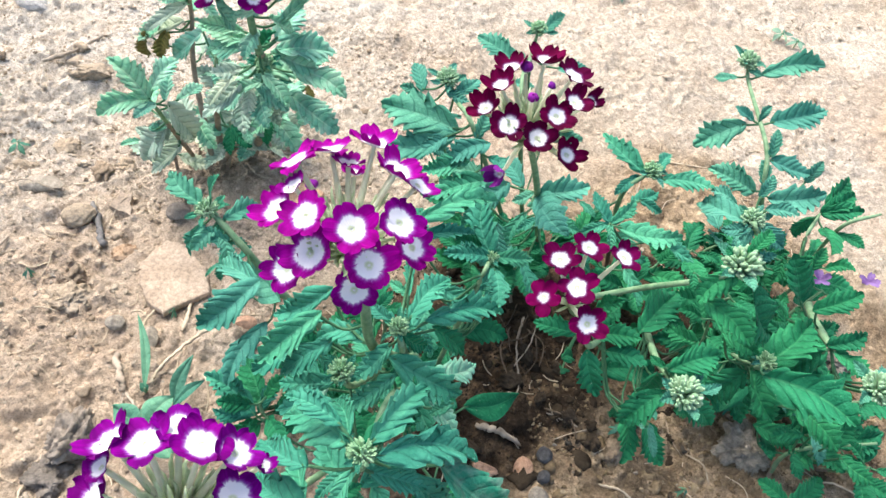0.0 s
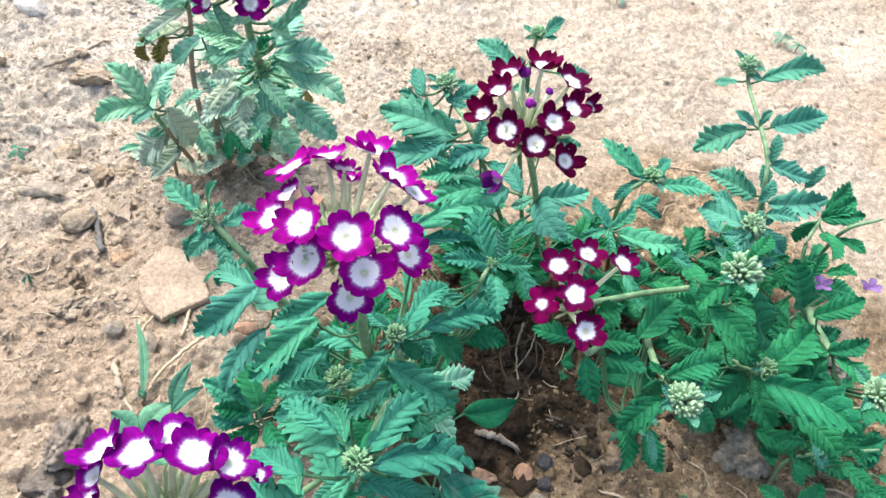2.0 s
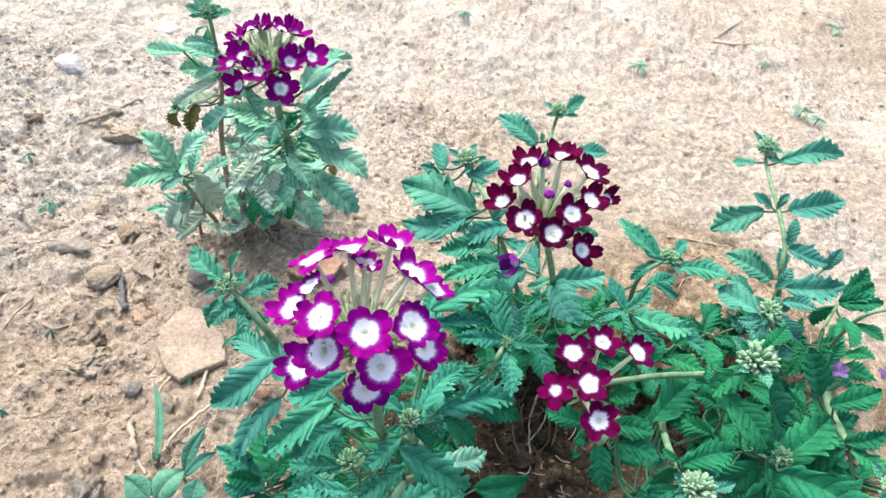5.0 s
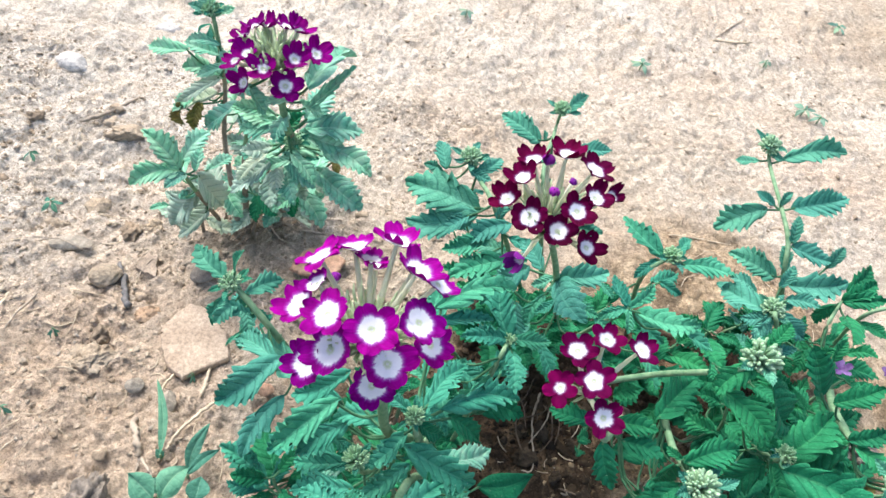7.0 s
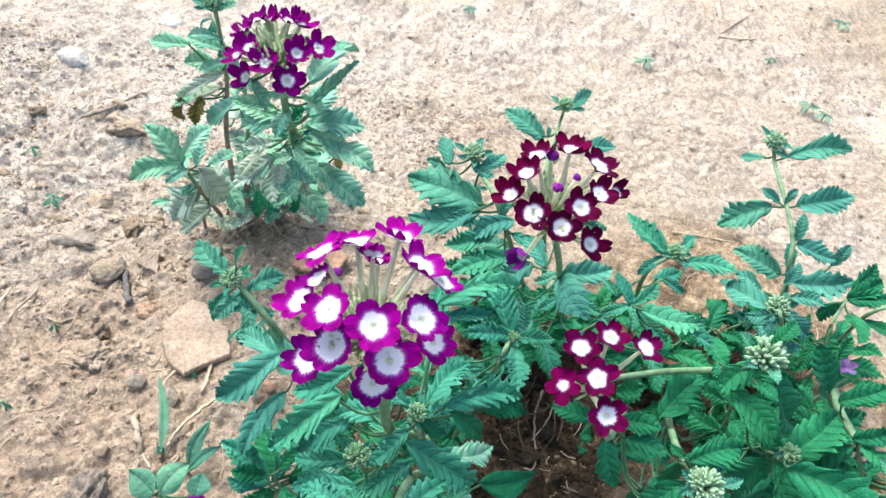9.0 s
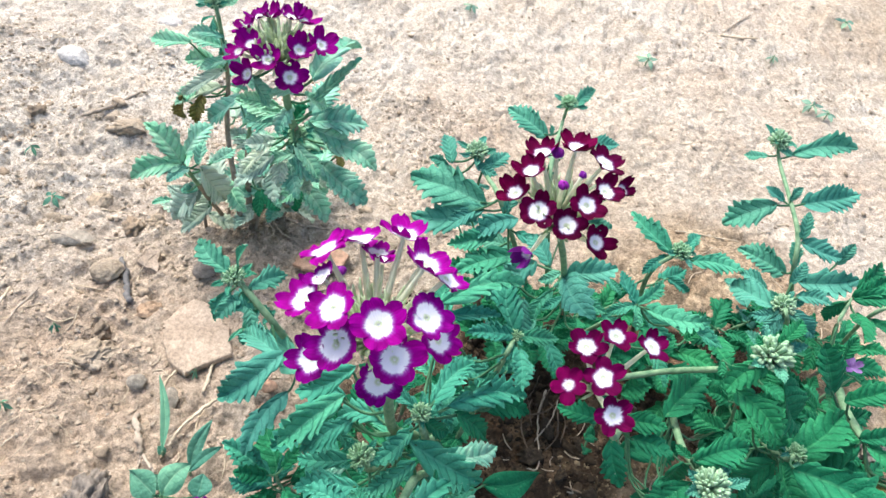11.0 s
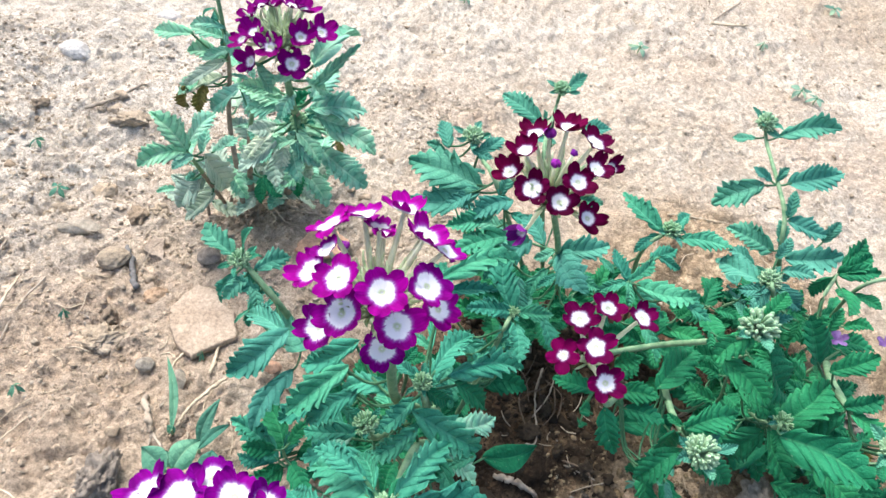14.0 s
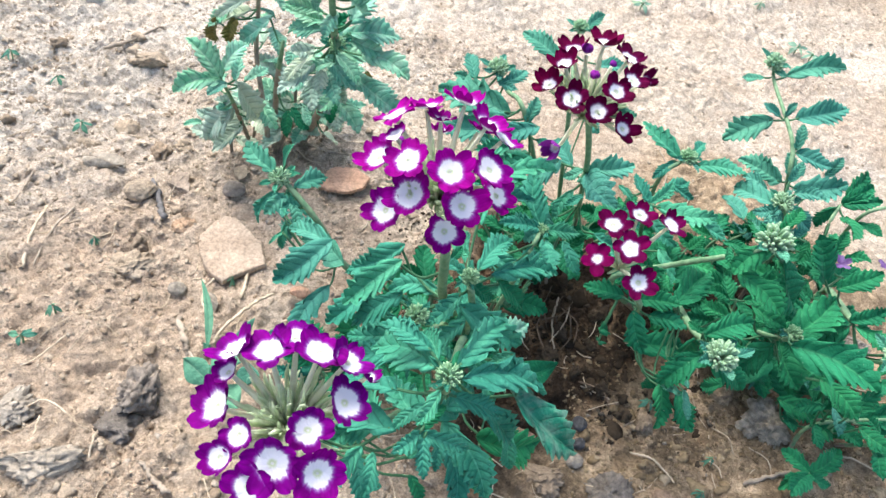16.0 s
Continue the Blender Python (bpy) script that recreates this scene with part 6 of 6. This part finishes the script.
stick("straw", [(-0.0807, -0.0108), (-0.0883, -0.0183), (-0.1002, -0.0312), (-0.1059, -0.0446), (-0.1065, -0.0515)], 1.4, 1.2, STRAW, "long bent straw under the leaves", "straw", 0.004)
stick("straw", [(-0.1215, -0.0029), (-0.1239, -0.0126), (-0.1222, -0.0221), (-0.1165, -0.0319)], 1.1, 0.9, STRAW, "thin curled straw beside the flat stone", "straw", 0.003)
stick("straw", [(-0.1005, -0.0149), (-0.1028, 0.0101)], 1.6, 1.4, STRAW, "short broken straw under the flat stone", "straw")
stick("dead_root", [(-0.1118, 0.1167), (-0.1059, 0.1359), (-0.0979, 0.1578)], 2.6, 2.2, TWIG, "dead woody root at the foot of a plant", "root", 0.004)
stick("twig", [(-0.0920, 0.1318), (-0.0762, 0.1277), (-0.0529, 0.1293)], 1.1, 0.9, TWIG, "thin twig at the foot of a plant")
stick("twig", [(-0.1033, 0.1164), (-0.0981, 0.1303), (-0.0970, 0.1480)], 0.8, 0.8, TWIG, "thin twig beside the dead root")
stick("straw", [(-0.2149, -0.0877), (-0.2011, -0.0770), (-0.1903, -0.0576)], 0.7, 0.6, STRAW, "long thin straw on sandy soil", "straw")
stick("straw", [(-0.1477, -0.1327), (-0.1487, -0.1180), (-0.1480, -0.1046)], 0.8, 0.9, STRAW, "thin pale straw on sandy soil", "straw")
stick("twig", [(-0.1203, -0.1275), (-0.1117, -0.1348), (-0.1009, -0.1409)], 1.7, 2.2, TWIG, "pale dry twig on sandy soil")
stick("straw", [(-0.1903, -0.1070), (-0.1802, -0.1025), (-0.1629, -0.1106)], 0.8, 0.7, STRAW, "bent straw across a clod", "straw", 0.006)
stick("straw", [(-0.1763, -0.1244), (-0.1809, -0.1104)], 0.8, 0.8, STRAW, "short straw beside a clod", "straw", 0.004)
stick("twig", [(0.1179, -0.0277), (0.1339, -0.0335), (0.1492, -0.0410)], 0.8, 0.7, TWIG, "thin brown twig on damp soil")
stick("straw", [(0.1489, -0.0665), (0.1613, -0.0701), (0.1679, -0.0760), (0.1725, -0.0843)], 1.0, 0.8, STRAW, "crooked pale straw on damp soil", "straw")
stick("twig", [(0.2136, -0.0792), (0.2275, -0.0738), (0.2422, -0.0689)], 1.8, 1.5, TWIG, "short pale stick on damp soil")
stick("dead_root", [(0.0756, -0.0443), (0.0896, -0.0456), (0.1025, -0.0494)], 2.6, 2.0, TWIG, "woody root on damp soil", "root")
stick("straw", [(0.2664, 0.4934), (0.2830, 0.4923), (0.3046, 0.4927)], 1.8, 1.5, STRAW, "pale straw on the far soil", "straw")
stick("twig", [(0.2710, 0.5014), (0.2863, 0.5174), (0.3027, 0.5387)], 1.4, 1.0, TWIG, "thin twig on the far soil")
stick("twig", [(-0.2686, 0.1947), (-0.2548, 0.2144), (-0.2395, 0.2352)], 2.0, 1.4, TWIG, "long buried twig on pale soil")
stick("straw", [(0.1937, 0.1889), (0.2183, 0.1905), (0.2425, 0.1884)], 0.9, 0.7, STRAW, "thin straw on pale soil", "straw")
stick("straw", [(0.1776, 0.1399), (0.1884, 0.1763), (0.1806, 0.2092)], 0.8, 0.6, TWIG, "dark stalk lying on the soil", "straw")
stick("straw", [(0.2637, -0.0582), (0.2810, -0.0527), (0.3003, -0.0604)], 0.8, 0.7, STRAW, "thin straw on damp soil", "straw")
stick("rootlet", [(0.101, 0.0313), (0.0971, 0.0118), (0.0996, -0.0177), (0.0925, -0.0217)], 1.0, 0.6, TWIG, "thin brown rootlet in damp soil", "root", 0.003)
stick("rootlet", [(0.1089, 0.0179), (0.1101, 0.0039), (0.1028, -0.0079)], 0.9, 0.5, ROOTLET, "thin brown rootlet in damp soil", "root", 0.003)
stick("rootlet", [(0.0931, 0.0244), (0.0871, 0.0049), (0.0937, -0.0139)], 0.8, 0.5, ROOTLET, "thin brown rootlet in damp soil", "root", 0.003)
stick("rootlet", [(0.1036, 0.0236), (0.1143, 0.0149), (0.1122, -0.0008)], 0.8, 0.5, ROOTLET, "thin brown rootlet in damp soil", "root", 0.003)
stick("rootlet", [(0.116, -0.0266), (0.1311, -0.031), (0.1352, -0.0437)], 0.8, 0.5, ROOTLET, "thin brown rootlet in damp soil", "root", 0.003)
stick("straw", [(0.0960, -0.0033), (0.1053, 0.0119), (0.1092, 0.0265)], 0.7, 0.6, TWIG, "thin dry rootlet hanging under the leaves", "root", 0.003)

for i, (a, b, c) in enumerate((
        ((-0.1104, 0.1280), (-0.0969, 0.1172), (-0.0977, 0.1061)), ((-0.1049, 0.1305), (-0.0830, 0.1261), (-0.0635, 0.1141)), ((-0.0937, 0.1349), (-0.0746, 0.1338), (-0.0575, 0.1408)),
        ((-0.0992, 0.1250), (-0.0883, 0.1154), (-0.0719, 0.1149)), ((-0.1137, 0.1187), (-0.1135, 0.1051), (-0.1196, 0.0930)), ((-0.1318, 0.1116), (-0.1189, 0.1092), (-0.1072, 0.1175)),
        ((0.0816, 0.0172), (0.0917, 0.0273), (0.0964, 0.0409)), ((0.0891, 0.0108), (0.1029, 0.0174), (0.1114, 0.0313)), ((0.0825, 0.0296), (0.0904, 0.0190), (0.0930, 0.0038)),
        ((0.1034, 0.0058), (0.0992, 0.0207), (0.1041, 0.0340)), ((-0.1726, 0.0631), (-0.1695, 0.0763), (-0.1641, 0.0853)), ((-0.2429, 0.0746), (-0.2300, 0.0797), (-0.2090, 0.0763)))):
    stick("rootlet", [a, b, c], 0.7, 0.4, ROOTLET if 5 < i < 10 else TWIG if i % 3 else STRAW, "thin dry rootlet on the soil", "root", 0.002 + 0.002 * (i % 3))

# ---- weeds ----
pale_weed = plant_root((-0.1006, -0.0780), "pale broad-leaved seedling in sandy soil", "weed", "weed_seedling")
stem(pale_weed, [(-0.1006, -0.0780, 0), (-0.0976, -0.0818, 0.0120), (-0.0952, -0.0848, 0.0260)], 1.5, 1.1)
for base, tip, width in (((-0.0963, -0.0870, 0.0280), (-0.1123, -0.0776, 0.0320), 0.0143), ((-0.0917, -0.0875, 0.0340), (-0.0824, -0.0715, 0.0380), 0.0141),
                         ((-0.0786, -0.0811, 0.0200), (-0.0792, -0.0688, 0.0220), 0.0126), ((-0.0977, -0.0804, 0.0200), (-0.1016, -0.0738, 0.0240), 0.0083), ((-0.0899, -0.0867, 0.0260), (-0.0772, -0.0985, 0.0260), 0.0143)):
    leaf(pale_weed, base, tip, width, "p", True)
grass = plant_root((-0.1106, -0.0528), "small grass tuft with an upright green blade", "grass", "grass_tuft")
stem(grass, [(-0.1106, -0.0528, 0), (-0.1089, -0.0549, 0.0050), (-0.1080, -0.0558, 0.0100)], 1.0, 0.8)
leaf(grass, (-0.1087, -0.0550, 0.0080), (-0.1231, -0.0172, 0.0220), 0.0050, "p", True, "blade")
leaf(grass, (-0.1071, -0.0551, 0.0060), (-0.1115, -0.0532, 0.0100), 0.0047, "p", True, "blade")
tuft = plant_root((-0.0921, -0.0613), "young grass with two folded green blades", "grass", "grass_tuft")
stem(tuft, [(-0.0921, -0.0613, 0), (-0.0910, -0.0626, 0.0040), (-0.0899, -0.0637, 0.0090)], 1.0, 0.8)
leaf(tuft, (-0.0909, -0.0615, 0.0080), (-0.0849, -0.0391, 0.0240), 0.0079, "p", True, "blade")
leaf(tuft, (-0.0908, -0.0634, 0.0080), (-0.0751, -0.0515, 0.0200), 0.0066, "p", True, "blade")
broad_weed = plant_root((0.0603, -0.0509), "dark green broad-leaved weed on damp soil", "weed", "weed_seedling")
stem(broad_weed, [(*(0.0603, -0.0509), 0), (0.0585, -0.0529, 0.0100), (0.0589, -0.0552, 0.0260)], 1.2, 1.0)
leaf(broad_weed, (0.0646, -0.0496, 0.0260), (0.0943, -0.0371, 0.0260), 0.0155, "s", True)
leaf(broad_weed, (0.0589, -0.0552, 0.0260), (0.0473, -0.0401, 0.0300), 0.012, "s", True)
leaf(broad_weed, (0.0513, -0.0986, 0.0250), (0.0551, -0.1211, 0.0200), 0.018, "s", True)
young = plant_root((0.2531, -0.0696), "small verbena seedling with toothed leaves", "seedling", "verbena_seedling")
stem(young, [(*(0.2531, -0.0696), 0), (0.2481, -0.0731, 0.0080), (0.2431, -0.0766, 0.0160)], 1.0, 0.8)
for tip, width in (((0.2289, -0.0641, 0.0160), 0.010), ((0.2629, -0.0592, 0.0180), 0.013), ((0.2285, -0.0928, 0.0160), 0.013), ((0.2243, -0.0880, 0.0120), 0.008), ((0.2558, -0.0811, 0.0140), 0.011)):
    leaf(young, (0.2438, -0.0765, 0.0160), tip, width, "g")
TINY = "tiny green sprout on bare soil"
for xy, size in (((0.1589, -0.0349), 0.010), ((0.1941, -0.0674), 0.007), ((0.1844, -0.0911), 0.008), ((-0.2037, -0.0445), 0.010), ((0.1839, 0.4185), 0.022), ((0.3366, 0.3830), 0.022),
                 ((0.3493, 0.3737), 0.020), ((0.4094, 0.5552), 0.024), ((0.0054, 0.4505), 0.018), ((-0.2906, 0.1562), 0.012), ((-0.2564, 0.1164), 0.016), ((-0.1102, -0.0035), 0.005),
                 ((0.3138, 0.4603), 0.014), ((-0.3282, 0.1664), 0.014), ((-0.2050, 0.0143), 0.007)):
    k = random.Random(int(abs(xy[0]) * 1e4))
    turn, size = k.uniform(0, 6), size * 0.5
    seedling(xy, [(size * math.cos(turn + a), size * math.sin(turn + a), size * k.uniform(0.2, 0.8), size * k.uniform(0.25, 0.5)) for a in (0, 1.1, 2.4, 3.3, 4.9)], TINY, 'f' if xy[1] > 0.25 else 'p')
seedling((-0.2121, -0.0670), [(-0.008, 0.002, 0.004, 0.004), (0.008, 0.005, 0.005, 0.0035), (0.003, 0.008, 0.004, 0.003), (0.001, -0.004, 0.004, 0.003)], "low green weed on sandy soil", "p")

# ---- crumbs, chaff ----


def scatter(name, count, bounds, size, material, label, seed, dense=None):
    """Loose crumbs of earth as one mesh."""
    rng = np.random.default_rng(seed)
    bm = bmesh.new()
    bmesh.ops.create_icosphere(bm, subdivisions=2 if size[1] > 0.004 else 1, radius=1.0)
    shape = np.array([v.co[:] for v in bm.verts])
    tris = np.array([[v.index for v in f.verts] for f in bm.faces])
    bm.free()
    x = rng.uniform(bounds[0], bounds[1], count * 3)
    y = rng.uniform(bounds[2], bounds[3], count * 3)
    keep = rng.uniform(0, 1, count * 3) < (0.5 + 1.1 * fbm(x, y, 16, 3, seed) if dense is None else dense(x, y))
    x, y = x[keep][:count], y[keep][:count]
    n = len(x)
    r = size[0] * (size[1] / size[0]) ** (rng.uniform(0, 1, n) ** 4.5)
    z = height(x, y) - r * 0.12
    g = rng.uniform(0, 6.28, n)
    co = shape[None] * (1 + rng.uniform(-0.5, 0.5, (n, len(shape), 1)))
    co = co * rng.uniform(0.55, 1.25, (n, 1, 3)) * r[:, None, None]
    cx, sx = np.cos(g)[:, None], np.sin(g)[:, None]
    px, py = co[..., 0] * cx - co[..., 1] * sx, co[..., 0] * sx + co[..., 1] * cx
    co = np.stack([px + x[:, None], py + y[:, None], co[..., 2] * 0.6 + z[:, None]], -1).reshape(-1, 3)
    faces = (tris[None] + (np.arange(n) * len(shape))[:, None, None]).reshape(-1, 3)
    me = bpy.data.meshes.new(name)
    me.vertices.add(len(co))
    me.vertices.foreach_set("co", co.ravel())
    me.loops.add(faces.size)
    me.loops.foreach_set("vertex_index", faces.ravel())
    me.polygons.add(len(faces))
    me.polygons.foreach_set("loop_start", np.arange(len(faces)) * 3)
    me.update(calc_edges=True)
    me.materials.append(material)
    return tagged(new(name, me), label, "soil crumbs", kind="stuff")


def crumb_material(name, stops):
    n = Nodes(name, 0.95, 0.15)
    isle = n.t.nodes.new("ShaderNodeNewGeometry").outputs["Random Per Island"]
    c = n.ramp(isle, stops)
    n.colour(n.mix(1.0, c, n.ramp(n.noise(500, 5, 0.7), [(0.3, (0.6, 0.6, 0.6)), (0.65, (1.15, 1.15, 1.15))]), "MULTIPLY"))
    n.bump(n.noise(900, 4, 0.7), 0.6, 0.0008)
    return n.m


DRY = crumb_material("dry_crumbs", [(0.0, (0.25, 0.19, 0.128)), (0.4, (0.34, 0.272, 0.194)), (0.9, (0.40, 0.335, 0.25)), (1.0, (0.30, 0.265, 0.22))])
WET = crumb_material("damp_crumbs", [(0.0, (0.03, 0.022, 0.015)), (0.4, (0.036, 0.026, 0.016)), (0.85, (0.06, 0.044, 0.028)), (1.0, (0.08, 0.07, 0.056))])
scatter("soil_crumbs", 40000, (-0.45, 0.02, -0.22, 0.30), (0.0004, 0.0024), DRY, "loose dry crumbs of sandy earth", 51)
scatter("soil_crumbs", 16000, (-0.50, 0.65, 0.10, 0.80), (0.0005, 0.0024), DRY, "loose dry crumbs and grit", 52)
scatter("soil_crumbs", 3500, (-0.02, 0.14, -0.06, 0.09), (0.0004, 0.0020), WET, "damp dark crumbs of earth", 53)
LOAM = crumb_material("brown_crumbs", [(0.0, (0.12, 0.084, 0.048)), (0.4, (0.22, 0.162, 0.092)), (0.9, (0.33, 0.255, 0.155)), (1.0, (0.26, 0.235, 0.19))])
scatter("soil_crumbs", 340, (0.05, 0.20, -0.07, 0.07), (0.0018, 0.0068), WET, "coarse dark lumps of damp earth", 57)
scatter("soil_crumbs", 9000, (0.11, 0.40, -0.18, 0.02), (0.0004, 0.0020), LOAM, "loose brown crumbs of earth", 54)
scatter("soil_crumbs", 620, (0.10, 0.40, -0.18, 0.0), (0.0014, 0.0056), LOAM, "coarse brown lumps of earth", 55)
scatter("soil_crumbs", 520, (-0.42, 0.0, -0.20, 0.22), (0.0014, 0.0056), DRY, "coarse dry lumps of sandy earth", 56)


def chaff(count, bounds, seed):
    rng = random.Random(seed)
    verts, faces = [], []
    for _ in range(count):
        x, y = rng.uniform(*bounds[:2]), rng.uniform(*bounds[2:])
        g, long = rng.uniform(0, 6.28), rng.uniform(0.004, 0.022)
        mid = Vector((x, y, 0))
        way = Vector((math.cos(g), math.sin(g), 0)) * long / 2
        off = Vector((-way.y, way.x, 0)) * rng.uniform(-0.5, 0.5)
        line = [mid - way, mid + off, mid + way]
        for q in line:
            q.z = ground_at(q.x, q.y) + 0.0008
        sv, sf = tube(spline(line, 3), [rng.uniform(0.00022, 0.00045)] * 7, 4)
        o = len(verts)
        verts += sv
        faces += [tuple(o + k for k in f) for f in sf]
    ob = link_mesh("straw_chaff", verts, faces, [STRAW], (0, 0, 0))
    return tagged(ob, "short bits of dry straw and rootlets on the soil", "chaff", kind="stuff")


chaff(420, (-0.42, 0.05, -0.2, 0.3), 61)
chaff(260, (-0.1, 0.6, 0.05, 0.7), 62)
chaff(110, (0.0, 0.36, -0.15, 0.02), 63)
